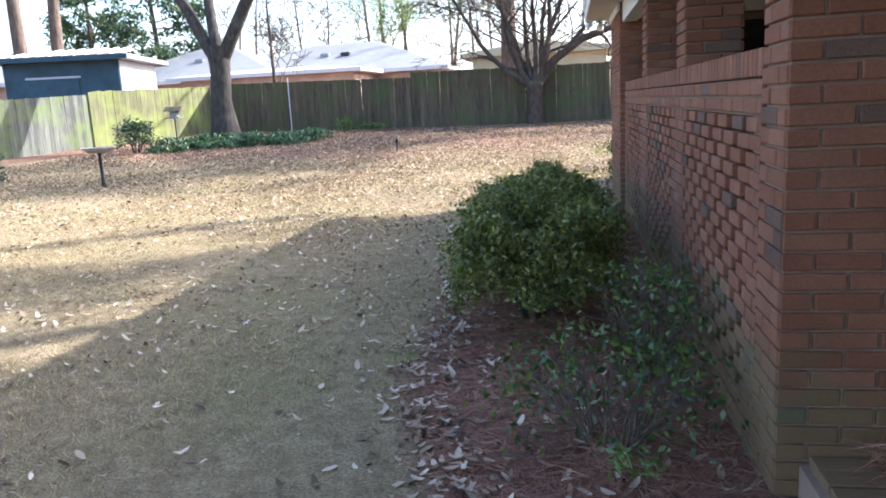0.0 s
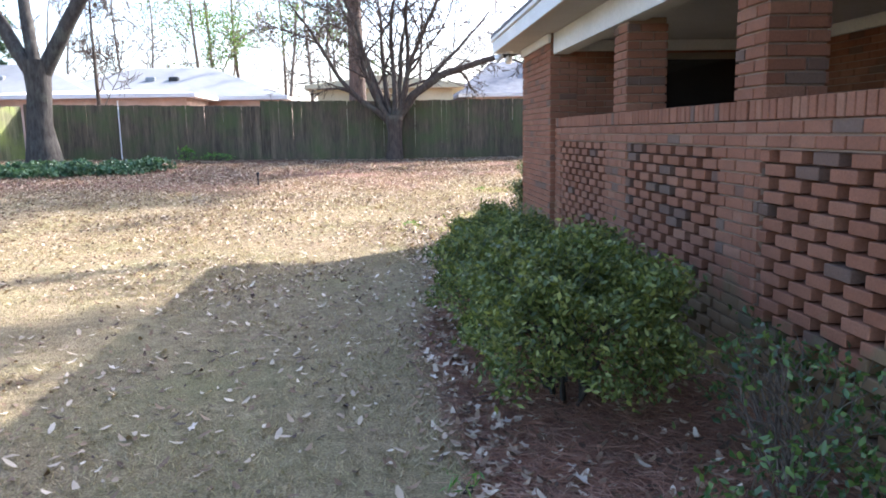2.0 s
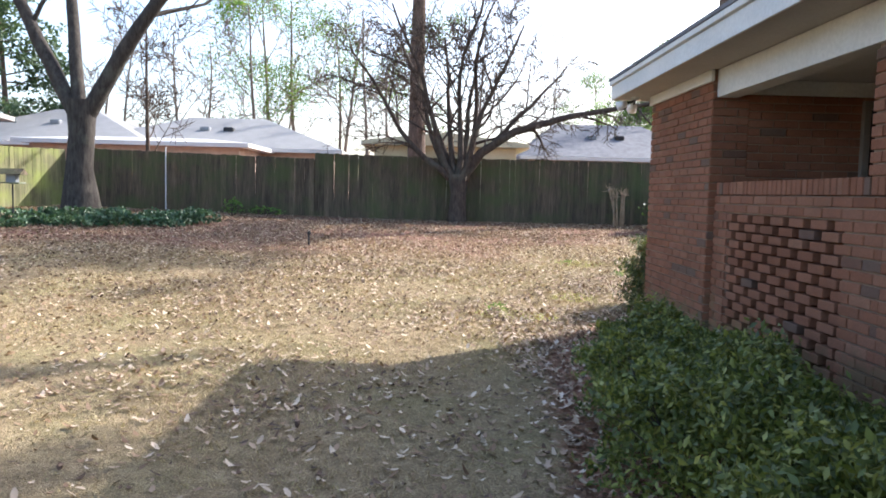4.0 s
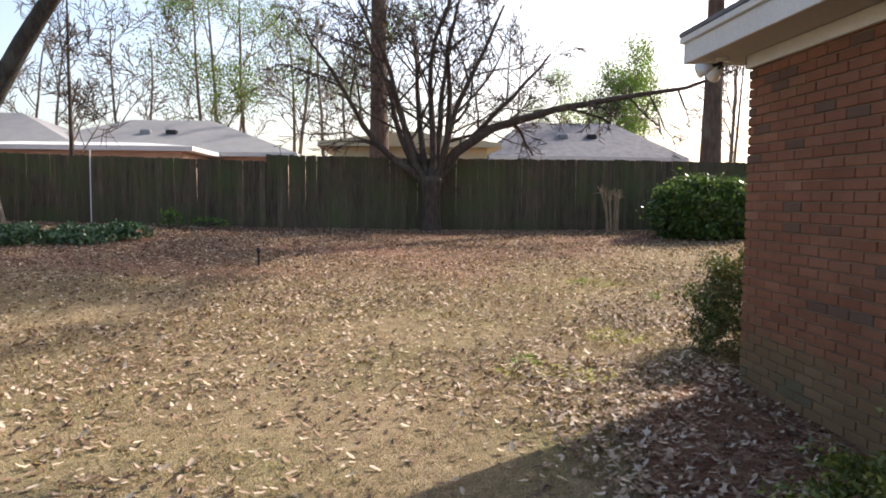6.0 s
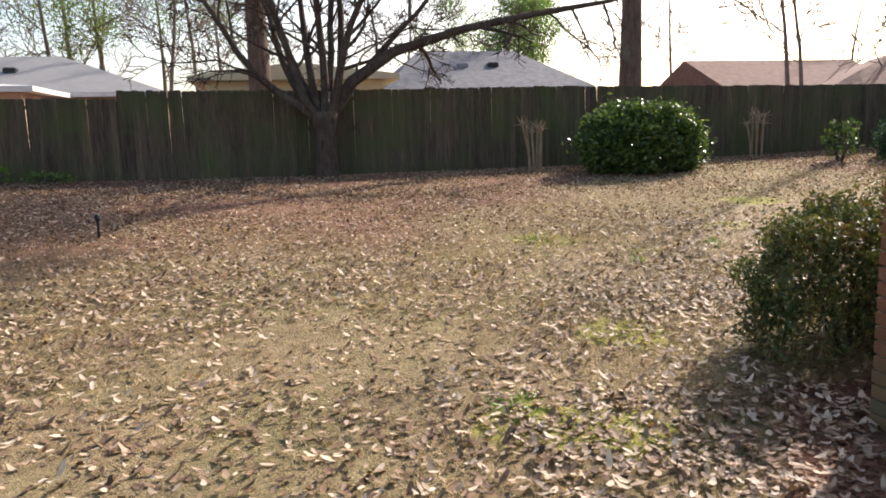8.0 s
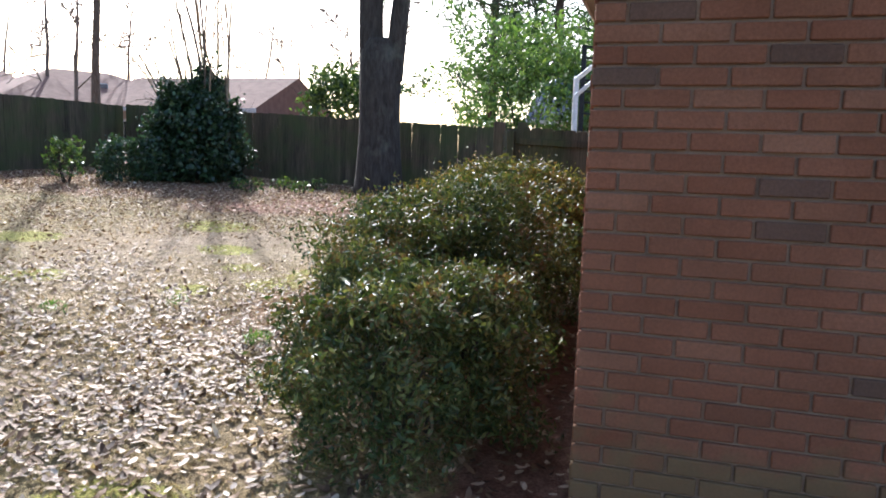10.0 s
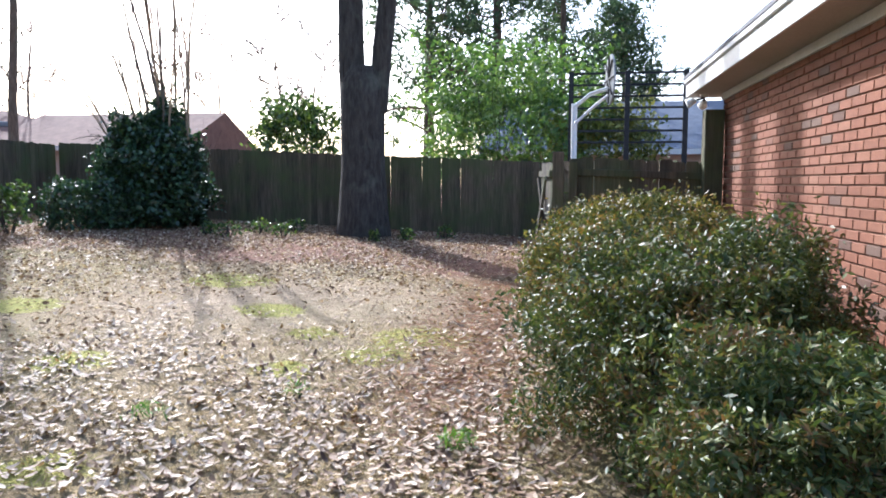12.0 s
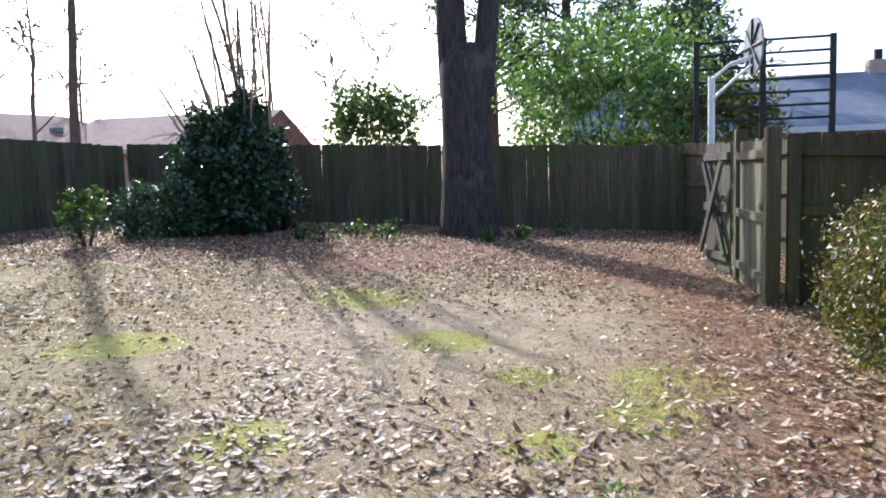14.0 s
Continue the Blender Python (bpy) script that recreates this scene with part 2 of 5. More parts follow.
def tubes(polys, sides=6):
    """Tapered tubes along polylines of (points, radii), as arrays."""
    V, F, base = [], [], 0
    ang = np.arange(sides) * 2 * math.pi / sides
    ca, sa = np.cos(ang), np.sin(ang)
    for pts, rad in polys:
        pts, rad = np.asarray(pts, float), np.asarray(rad, float)
        n = len(pts)
        d = np.gradient(pts, axis=0)
        d /= np.linalg.norm(d, axis=1)[:, None] + 1e-9
        ref = np.array([1.0, 0, 0]) if abs(d[0, 2]) > 0.8 else np.array([0, 0, 1.0])
        u = np.cross(d, ref)
        u /= np.linalg.norm(u, axis=1)[:, None] + 1e-9
        w = np.cross(d, u)
        V.append((pts[:, None] + rad[:, None, None] * (u[:, None] * ca[None, :, None] + w[:, None] * sa[None, :, None])).reshape(-1, 3))
        i, j = np.meshgrid(np.arange(n - 1), np.arange(sides), indexing="ij")
        a, b2 = base + i * sides + j, base + i * sides + (j + 1) % sides
        F.append(np.stack([a, b2, b2 + sides, a + sides], -1).reshape(-1, 4))
        base += n * sides
    return np.concatenate(V), np.concatenate(F)


def bent(rng, start, direction, length, r0, r1, segs, wobble, lift=0.0):
    """A wandering line with its radii."""
    p, d = np.array(start, float), np.array(direction, float)
    d /= np.linalg.norm(d)
    pts = [p.copy()]
    for _ in range(segs):
        d = d + rng.normal(0, wobble, 3) + np.array([0, 0, lift])
        d /= np.linalg.norm(d)
        p = p + d * length / segs
        pts.append(p.copy())
    return np.array(pts), np.linspace(r0, r1, segs + 1), d


def branch_out(rng, polys, pts, rad, length, levels, count, spread, wobble, lift, tips, start=0.35, shrink=0.6, rmin=0.004):
    """Side branches along a line, level by level; the ends go to tips."""
    if levels == 0:
        tips.append(pts[-1])
        return
    for k in range(count):
        f = start + (1 - start) * (k + rng.random()) / count
        i = min(int(f * (len(pts) - 1)), len(pts) - 2)
        q = pts[i] + (pts[i + 1] - pts[i]) * (f * (len(pts) - 1) - i)
        d = pts[i + 1] - pts[i]
        d = d / (np.linalg.norm(d) + 1e-9)
        side = rng.normal(0, 1, 3)
        side -= d * side.dot(d)
        side /= np.linalg.norm(side) + 1e-9
        ln = length * shrink * (1.15 - 0.5 * f) * rng.uniform(0.7, 1.2)
        r = max(rmin, rad[i] * rng.uniform(0.35, 0.55))
        p2, r2, _ = bent(rng, q, d * (1 - spread) + side * spread, ln, r, max(rmin * 0.6, r * 0.3), 5, wobble, lift)
        polys.append((p2, r2))
        tips.append(p2[-1])
        branch_out(rng, polys, p2, r2, ln, levels - 1, max(2, count - 1), spread, wobble, lift, tips, 0.3, shrink, rmin)


def leaves_at(rng, centres, size, wide=0.45, flat=0.0, up=0.0):
    """Folded leaf quads at the centres, each its own island."""
    n = len(centres)
    a = rng.normal(0, 1, (n, 3))
    a[:, 2] *= 1 - flat
    a /= np.linalg.norm(a, axis=1)[:, None]
    nrm = rng.normal(0, 1, (n, 3)) * (1 - up) + np.array([0, 0, 1.0]) * up
    b = np.cross(nrm, a)
    b /= np.linalg.norm(b, axis=1)[:, None] + 1e-9
    c = np.cross(a, b)
    s = np.asarray(size) * rng.uniform(0.6, 1.3, n)[:, None]
    fold = s * min(1.0, wide * 2.2) * rng.uniform(-0.1, 0.22, (n, 1))
    V = np.stack([centres - a * s * 0.5, centres + b * s * wide * 0.5 + c * fold, centres + a * s * 0.5, centres - b * s * wide * 0.5 + c * fold], 1)
    F = np.arange(4 * n).reshape(n, 4)
    tri = np.concatenate([F[:, [0, 1, 2]], F[:, [0, 2, 3]]])
    return V.reshape(-1, 3), tri


def softplus(v, k=1.5):
    v = np.asarray(v, float)
    return k * np.logaddexp(0, v / k)


def gz(x, y):
    """Height of the ground."""
    x, y = np.asarray(x, float), np.asarray(y, float)
    return (0.043 * softplus(np.minimum(y, 30) - 9.5) + 0.02 * softplus(np.minimum(x, 18) - 4.5) + 0.022 * softplus(np.minimum(-x, 20) - 3)
            - 0.06 * softplus(np.minimum(y, 46) - 29) - 0.05 * softplus(np.minimum(x, 34) - 20) - 0.06 * softplus(np.minimum(-x, 36) - 21))


def gz1(x, y):
    return float(gz(x, y))


# ---- ground ----
BED_EDGE = ((-20, 0.4), (0.0, 0.1), (1.5, -0.15), (2.5, -0.5), (3.4, -0.8), (6.0, -0.95), (8.0, -0.75), (10.0, -0.5), (11.2, 0.3), (12.0, 0.9))


def bed_edge(y):
    ys, xs = zip(*BED_EDGE)
    return np.interp(y, ys, xs)


def build_ground():
    near_x, near_y = np.arange(-20, 22.01, 0.2), np.arange(-8, 32.01, 0.2)
    xs = np.concatenate([[-900, -400, -150, -70, -40, -28], near_x, [28, 40, 70, 150, 400, 900]])
    ys = np.concatenate([[-900, -400, -150, -60, -25, -13], near_y, [38, 50, 80, 160, 400, 900]])
    X, Y = np.meshgrid(xs, ys)
    rng = np.random.default_rng(3)
    Z = gz(X, Y) + 0.012 * np.sin(X * 1.7 + np.sin(Y * 1.1)) * np.cos(Y * 1.3 + 0.5 * X) + rng.normal(0, 0.004, X.shape)
    V = np.stack([X, Y, Z], -1).reshape(-1, 3)
    nx, ny = len(xs), len(ys)
    i, j = np.meshgrid(np.arange(ny - 1), np.arange(nx - 1), indexing="ij")
    a = (i * nx + j).ravel()
    me = mesh_np("ground", V, np.stack([a, a + 1, a + nx + 1, a + nx], -1))
    x, y = V[:, 0], V[:, 1]
    wob = 0.5 * np.sin(x * 1.3 + 2 * np.sin(y * 0.7)) + 0.5 * np.sin(y * 1.9 + x * 0.4)
    bed = 1 / (1 + np.exp(-np.clip(x - bed_edge(y) - 0.08 * wob, -5, 5) / 0.10)) * (y < 11.5)
    far = 1 / (1 + np.exp(-np.clip(y - 16.3 - 1.2 * wob - 1.1 * np.maximum(x + 1, 0), -60, 60) / 1.2))
    east = 1 / (1 + np.exp(-np.clip(x - 8.6 + 0.5 * (y - 14) * (y < 14) - 0.5 * wob, -30, 30) / 0.6)) * (y > 10)
    duff = np.clip(np.maximum(np.maximum(bed, 0.85 * far * (x < 9)), 0.9 * east), 0, 1)
    moss = np.zeros(len(x))
    for mx, my, mr in ((4.7, 13.85, 0.5), (4.0, 14.1, 0.32), (3.45, 14.6, 0.25), (5.4, 15.5, 0.38), (6.9, 16.6, 0.6), (4.6, 14.8, 0.25), (4.7, 17.7, 0.5), (0.9, 15.9, 0.5), (-0.5, 11.2, 0.3), (3.2, 16.0, 0.3), (1.6, 15.0, 0.25), (0.2, 12.6, 0.35), (-0.9, 11.4, 0.3)):
        moss = np.maximum(moss, np.exp(-((x - mx) ** 2 + (y - my) ** 2) / mr ** 2))
    soil = np.exp(-((x - 5.6) ** 2 / 5.0 + (y - 15.4) ** 2 / 5.5)) * (0.75 + 0.25 * wob)
    col = np.stack([duff, moss, np.clip(soil, 0, 1), np.ones(len(x))], -1).astype(np.float32)
    at = me.color_attributes.new("cover", 'FLOAT_COLOR', 'POINT')
    at.data.foreach_set("color", col.ravel())
    m, t, b = material("lawn", 0.95, 0, 0.1)
    p = world_pos(t)
    cov = t.nodes.new("ShaderNodeVertexColor")
    cov.layer_name = "cover"
    sep = t.nodes.new("ShaderNodeSeparateColor")
    t.links.new(cov.outputs[0], sep.inputs[0])
    n1, n2, n3 = noise_out(t, 0.7, 4, 0.6, p), noise_out(t, 9, 5, 0.7, p), noise_out(t, 75, 4, 0.75, p)
    grass = ramp(t, n2, [(0.3, (0.215, 0.158, 0.087)), (0.55, (0.345, 0.262, 0.15)), (0.75, (0.46, 0.365, 0.228))])
    grass = mix(t, ramp(t, n1, [(0.46, (0, 0, 0)), (0.68, (0.6,) * 3)]), grass, (0.27, 0.25, 0.11))
    soil_c = ramp(t, n2, [(0.3, (0.34, 0.25, 0.17)), (0.7, (0.5, 0.40, 0.29))])
    duff_c = ramp(t, n2, [(0.3, (0.18, 0.088, 0.06)), (0.7, (0.33, 0.195, 0.135))])
    moss_c = ramp(t, n2, [(0.3, (0.22, 0.22, 0.06)), (0.7, (0.44, 0.41, 0.12))])
    col = mix(t, sep.outputs[2], grass, soil_c)

    def broken(chan, lo, hi):
        mm = t.nodes.new("ShaderNodeMath")
        mm.operation = 'MULTIPLY_ADD'
        t.links.new(n2, mm.inputs[0])
        mm.inputs[1].default_value = 0.9
        t.links.new(chan, mm.inputs[2])
        return ramp(t, mm.outputs[0], [(lo, (0, 0, 0)), (hi, (1, 1, 1))])
    col = mix(t, broken(sep.outputs[1], 0.85, 1.4), col, moss_c)
    col = mix(t, broken(sep.outputs[0], 0.75, 1.1), col, duff_c)
    col = mix(t, 1, col, ramp(t, n3, [(0.32, (0.42, 0.41, 0.40)), (0.62, (1.12, 1.12, 1.12))]), 'MULTIPLY')
    t.links.new(col, b.inputs["Base Color"])
    bump(t, b, n3, 0.8, 0.03)
    ob = attach("ground", me, m, smooth=True)
    tagged(ob, "dormant tan lawn with bare soil and leaf duff", "ground", kind="structure")


build_ground()


# ---- bricks ----
COURSE, BL, BH = 0.0677, 0.203, 0.0572


def chamfered(name, lx, ly, lz, c=0.004):
    """One brick, centred, long side along x."""
    bm = bmesh.new()
    box(bm, -lx / 2, lx / 2, -ly / 2, ly / 2, -lz / 2, lz / 2, None, c)
    me = bpy.data.meshes.new(name)
    bm.to_mesh(me)
    bm.free()
    me.materials.append(BRICK)
    return me


BRICK_FACE = chamfered("brick_face", BL, 0.05, BH)
BRICK_FULL = chamfered("brick_full", BL, 0.10, BH)
BRICK_ROW = chamfered("brick_row", 0.0572, 0.13, 0.10)
brick_rng = random.Random(11)
later = []


def put_brick(me, x, y, z, turn, parent, sx=1.0, jitter=0.002):
    ob = new("brick", me)
    ob.parent = parent
    j = brick_rng.uniform(-jitter, jitter)
    nx, ny = math.sin(turn), -math.cos(turn)
    ob.location = (x + nx * j - parent.location.x, y + ny * j - parent.location.y, z - parent.location.z)
    ob.rotation_euler = (0, brick_rng.uniform(-0.006, 0.006), turn + brick_rng.uniform(-0.004, 0.004))
    ob.scale = (sx, 1, 1)


def facing(parent, x0, y0, x1, y1, z0, z1, limit=None, shift=0.0):
    """Running bond on the line (x0,y0)-(x1,y1); bricks past the first `limit` metres come as one joined part."""
    ln = math.hypot(x1 - x0, y1 - y0)
    ux, uy = (x1 - x0) / ln, (y1 - y0) / ln
    turn = math.atan2(uy, ux)
    ix, iy = -uy, ux  # inwards
    V, F = [], []
    base = np.array([v.co[:] for v in BRICK_FACE.vertices])
    fbase = [tuple(p.vertices) for p in BRICK_FACE.polygons]
    for k in range(int((z1 - z0) / COURSE + 0.3)):
        z = z0 + (k + 0.5) * COURSE
        u = -shift - (BL + 0.0105) * (0.5 if k % 2 else 0.0)
        while u < ln - 0.02:
            a, b2 = max(u, 0.0), min(u + BL, ln)
            u += BL + 0.0105
            if b2 - a < 0.03:
                continue
            mid = (a + b2) / 2
            px, py = x0 + ux * mid + ix * 0.019, y0 + uy * mid + iy * 0.019
            if limit is None or (limit[0] <= mid <= limit[1] and limit[2] <= z <= limit[3]):
                put_brick(BRICK_FACE, px, py, z, turn, parent, (b2 - a) / BL)
            else:
                jit = brick_rng.uniform(-0.002, 0.002)
                w = base * np.array([(b2 - a) / BL, 1, 1])
                off = sum(len(v) for v in V)
                V.append(np.stack([px + w[:, 0] * ux - w[:, 1] * uy + ix * jit, py + w[:, 0] * uy + w[:, 1] * ux + iy * jit, z + w[:, 2]], -1))
                F.extend([tuple(i + off for i in f) for f in fbase])
    if V:
        me = bpy.data.meshes.new("brick_rest")
        me.from_pydata([tuple(v) for v in np.concatenate(V)], [], F)
        ob = attach("brick_rest", me, BRICK_J, parent)
        ob.location = [-c for c in parent.location]
        tagged(ob, kind="stuff")


def wall(name, x0, x1, y0, y1, z0, z1, label):
    """A mortar-coloured core of a brick wall."""
    bm = bmesh.new()
    box(bm, x0, x1, y0, y1, z0, z1)
    ob = part(name, bm, MORTAR)
    return tagged(ob, label, "wall", kind="structure")


WX, SX = 0.63, 0.69          # west faces of the solid wall and of the screen
NY, EX = 10.99, 7.45         # north face and east end of the house
PY = 9.3                     # south end of the solid corner
TOP = 2.50
g_ = 0.009

w = wall("wall_corner", WX + g_, WX + 0.3, PY + g_, NY - g_, -0.3, TOP, "red brick corner wall of the house")
later.append((w, (WX, NY, WX, PY, -0.05, TOP), None))
later.append((w, (WX, PY, WX + 0.3, PY, -0.05, TOP), None))
w = wall("wall_north", WX + 0.3, EX - g_, NY - 0.3, NY - g_, -0.3, TOP, "sunlit red brick north wall of the house")
later.append((w, (EX, NY, WX + 0.02, NY, 0.0, TOP), (4.2, 5.9, 0.75, 1.9)))
w = wall("wall_east", EX - 0.3, EX - g_, -6, NY - 0.3, -0.3, TOP, "red brick east wall of the house")
w = wall("wall_porch_back", 3.2, 3.5, 2.8, NY - 0.3, -0.3, TOP, "shaded red brick wall at the back of the porch")
later.append((w, (3.2 - g_, PY, 3.2 - g_, 2.8, 0.0, TOP), (9, 9.1, 9, 9.1)))
w = wall("wall_porch_north", WX + 0.3, 3.2, PY + g_, PY + 0.3, -0.3, TOP, "shaded red brick wall at the end of the porch")
later.append((w, (WX + 0.3, PY, 3.2, PY, 0.0, TOP), (0, 5, 1.5, 3)))
w = wall("wall_south", SX + g_, 3.5, 2.53 + g_, 2.83 - g_, -0.3, TOP, "red brick end wall of the porch")
later.append((w, (SX, 2.53, 3.4, 2.53, -0.05, TOP), (0, 1.25, -1, 3)))
later.append((w, (SX, 2.83, SX, 2.53, -0.05, TOP), None))
w = wall("wall_far_south", 3.2, EX - 0.3, -6, -5.7, -0.3, TOP, "plain brick wall closing the house")
w = wall("wall_inner_south", 3.2, 3.5, -5.7, 2.53, -0.3, TOP, "plain brick wall beside the step")

# porch floor, step
ob = tagged(box_part("floor_porch", SX + 0.1, 3.2, 2.83, PY, -0.1, 0.12, CONCRETE), "grey concrete porch floor", "floor", kind="structure")


def screen(name, y0, y1, ya, yb):
    """A parapet between y0 and y1, pierced between ya and yb."""
    root = holder(name, SX, (y0 + y1) / 2, 0.0, "pierced red brick screen wall with soldier cap", "wall", "porch screen walls", "structure")
    rx, ry = root.location.x, root.location.y

    def core(nm, a, b2, c, d, i0=g_, i1=0.094):
        bm = bmesh.new()
        box(bm, i0, i1, a - ry, b2 - ry, c, d)
        return part(nm, bm, MORTAR, root)
    core("mortar_bed", y0, ya, -0.3, 1.47)
    core("mortar_bed", yb, y1, -0.3, 1.47)
    core("mortar_bed", ya, yb, -0.3, 0.18)
    core("mortar_bed", ya, yb, 1.33, 1.47)
    z = 0.18
    for a, b2, c, d in ((y0, ya, 1.335 - 20 * COURSE, 1.335), (yb, y1, 1.335 - 20 * COURSE, 1.335), (ya, yb, 0.18 - 4 * COURSE, 0.18), (y0, y1, 1.335, 1.47)):
        if b2 - a > 0.03:
            later.append((root, (SX, b2, SX, a, c, d), None))
    # pierced courses
    n = 6
    pitch = (yb - ya) / 6
    k, z = 0, 0.18
    while z + COURSE <= 1.345:
        off = 0.0 if k % 2 else 0.5
        for i in range(n + (1 if off else 0)):
            c = ya + (i + 0.5 - off) * pitch
            a, b2 = max(ya, c - 0.093), min(yb, c + 0.093)
            if b2 - a > 0.03:
                put_brick(BRICK_FULL, SX + 0.05, (a + b2) / 2, z + COURSE / 2, -math.pi / 2, root, (b2 - a) / BL, 0.004)
        k += 1
        z += COURSE
    # cap of bricks on edge
    y = y0 + 0.03
    while y < y1 - 0.02:
        put_brick(BRICK_ROW, SX + 0.055, y, 1.525, -math.pi / 2, root, 1, 0.003)
        y += 0.0675
    return root


screen("wall_screen_1", 2.83, 4.81, 2.99, 4.66)
screen("wall_screen_2", 4.81, 6.98, 5.13, 6.79)
screen("wall_screen_3", 6.98, PY, 7.36, 9.03)


def pillar(y0, y1):
    root = holder("brick_pillar", SX, (y0 + y1) / 2, 1.575, "square red brick porch pillar on the parapet", "pillar", "porch pillars")
    bm = bmesh.new()
    h = (y1 - y0) / 2
    box(bm, g_, 0.32 - g_, -h + g_, h - g_, 0, 0.72)
    part("mortar_core", bm, MORTAR, root)
    for e in ((SX, y1, SX, y0), (SX, y0, SX + 0.32, y0), (SX + 0.32, y0, SX + 0.32, y1)):
        later.append((root, (*e, 1.575, 2.27), None))


pillar(4.65, 4.97)
pillar(6.82, 7.14)

# brick step at the end wall
root = holder("brick_step", 1.35, 2.0, 0, "low red brick step strewn with pine straw", "step")
bm = bmesh.new()
box(bm, -0.58, 1.2, -0.48, 0.52, -0.2, 0.145)
part("mortar_bed", bm, MORTAR, root)
for i in range(8):
    for j in range(5):
        put_brick(chamfered("brick_flat", BL, 0.094, 0.05) if not (i or j) else bpy.data.meshes["brick_flat"], 0.90 + 0.21 * i, 1.58 + 0.21 * j - 0.05, 0.155, 0, root)
        put_brick(bpy.data.meshes["brick_flat"], 0.90 + 0.21 * i, 1.58 + 0.21 * j + 0.05, 0.155, 0, root)

# ceilings, beam, eaves, roof
OV = 0.36
bm = bmesh.new()
box(bm, SX + 0.14, 3.2, 2.83, PY, 2.42, 2.47)
tagged(part("ceiling_porch", bm, WHITE), "painted board porch ceiling", "ceiling", kind="structure")
tagged(box_part("beam", SX - 0.03, SX + 0.14, 2.83, PY, 2.27, 2.496, WHITE), "white painted porch beam", "beam", kind="structure")
tagged(box_part("trim_corner", WX - 0.03, WX - 0.001, PY - 0.02, NY + 0.03, 2.40, 2.496, WHITE), "white frieze board under the eave", "trim", kind="structure")
tagged(box_part("trim_north", WX - 0.03, EX, NY + 0.001, NY + 0.03, 2.42, 2.496, WHITE), "white frieze board under the eave", "trim", kind="structure")

tagged(box_part("trim_porch_back", 3.15, 3.189, 2.84, PY - 0.05, 2.30, 2.415, WHITE), "white trim board at the top of the porch wall", "trim", kind="structure")
tagged(box_part("trim_porch_end", SX + 0.15, 3.14, PY - 0.045, PY - 0.003, 2.30, 2.415, WHITE), "white trim board at the top of the porch wall", "trim", kind="structure")

house_roof = holder("roof_house", 3.5, 3, 2.5, "low hipped roof with white fascia and grey shingles", "roof", kind="structure")
ex0, ex1, ey0, ey1 = WX - OV, EX + OV, -6.4, NY + OV


def roof_part(name, x0, x1, y0, y1, z0, z1, mat, lab="", bev=0.004):
    return box_part(name, x0 - 3.5, x1 - 3.5, y0 - 3, y1 - 3, z0 - 2.5, z1 - 2.5, mat, house_roof, lab, None, bev)


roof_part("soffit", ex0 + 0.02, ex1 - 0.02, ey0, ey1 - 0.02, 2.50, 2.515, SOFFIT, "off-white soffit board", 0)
roof_part("fascia", ex0, ex0 + 0.02, ey0, ey1, 2.49, 2.64, WHITE, "white fascia board")
roof_part("fascia", ex0 + 0.02, ex1 - 0.02, ey1 - 0.02, ey1, 2.49, 2.64, WHITE, "white fascia board")
roof_part("fascia", ex1 - 0.02, ex1, ey0, ey1, 2.49, 2.64, WHITE, "white fascia board")
roof_part("drip_edge", ex0 - 0.025, ex0 + 0.02, ey0, ey1 + 0.025, 2.644, 2.69, WHITE, "white drip edge")
roof_part("drip_edge", ex0 + 0.02, ex1 - 0.02, ey1 - 0.02, ey1 + 0.025, 2.644, 2.69, WHITE, "white drip edge")
bm = bmesh.new()
ym, xm = ey1 - 3.9, (ex0 + ex1) / 2
lo = [(ex0 - 0.03, ey0), (ex1 + 0.03, ey0), (ex1 + 0.03, ey1 + 0.03), (ex0 - 0.03, ey1 + 0.03)]
v = [bm.verts.new((x - 3.5, y - 3, 0.195)) for x, y in lo] + [bm.verts.new((x - 3.5, y - 3, 0.225)) for x, y in lo] + \
    [bm.verts.new((xm - 3.5, ey0 + 3.9 - 3, 1.55)), bm.verts.new((xm - 3.5, ym - 3, 1.55))]
for q in ((3, 2, 1, 0), (0, 1, 5, 4), (1, 2, 6, 5), (2, 3, 7, 6), (3, 0, 4, 7), (4, 5, 8), (5, 6, 9, 8), (6, 7, 9), (7, 4, 8, 9)):
    bm.faces.new([v[i] for i in q])
part("shingles", bm, SHINGLE, house_roof, "grey asphalt shingles")


def window(name, x0, x1, y, z0, z1):
    root = holder(name, (x0 + x1) / 2, y, z0, "dark porch window in a brown wooden frame", "window", kind="structure")
    h = (x1 - x0) / 2
    for nm, a, b2, c, d in (("window_frame", -h, -h + 0.06, 0, z1 - z0), ("window_frame", h - 0.06, h, 0, z1 - z0),
                            ("window_frame", -h, h, z1 - z0 + 0.001, z1 - z0 + 0.07), ("window_sill", -h - 0.04, h + 0.04, -0.06, -0.001)):
        box_part(nm, a, b2, -0.05, -0.004, c, d, CREAM_TRIM, root)
    box_part("pane", -h + 0.06, h - 0.06, -0.025, -0.008, 0, z1 - z0, GLASS, root, "dark glass pane", None, 0)


window("window_1", 1.86, 2.84, PY, 1.15, 2.2)


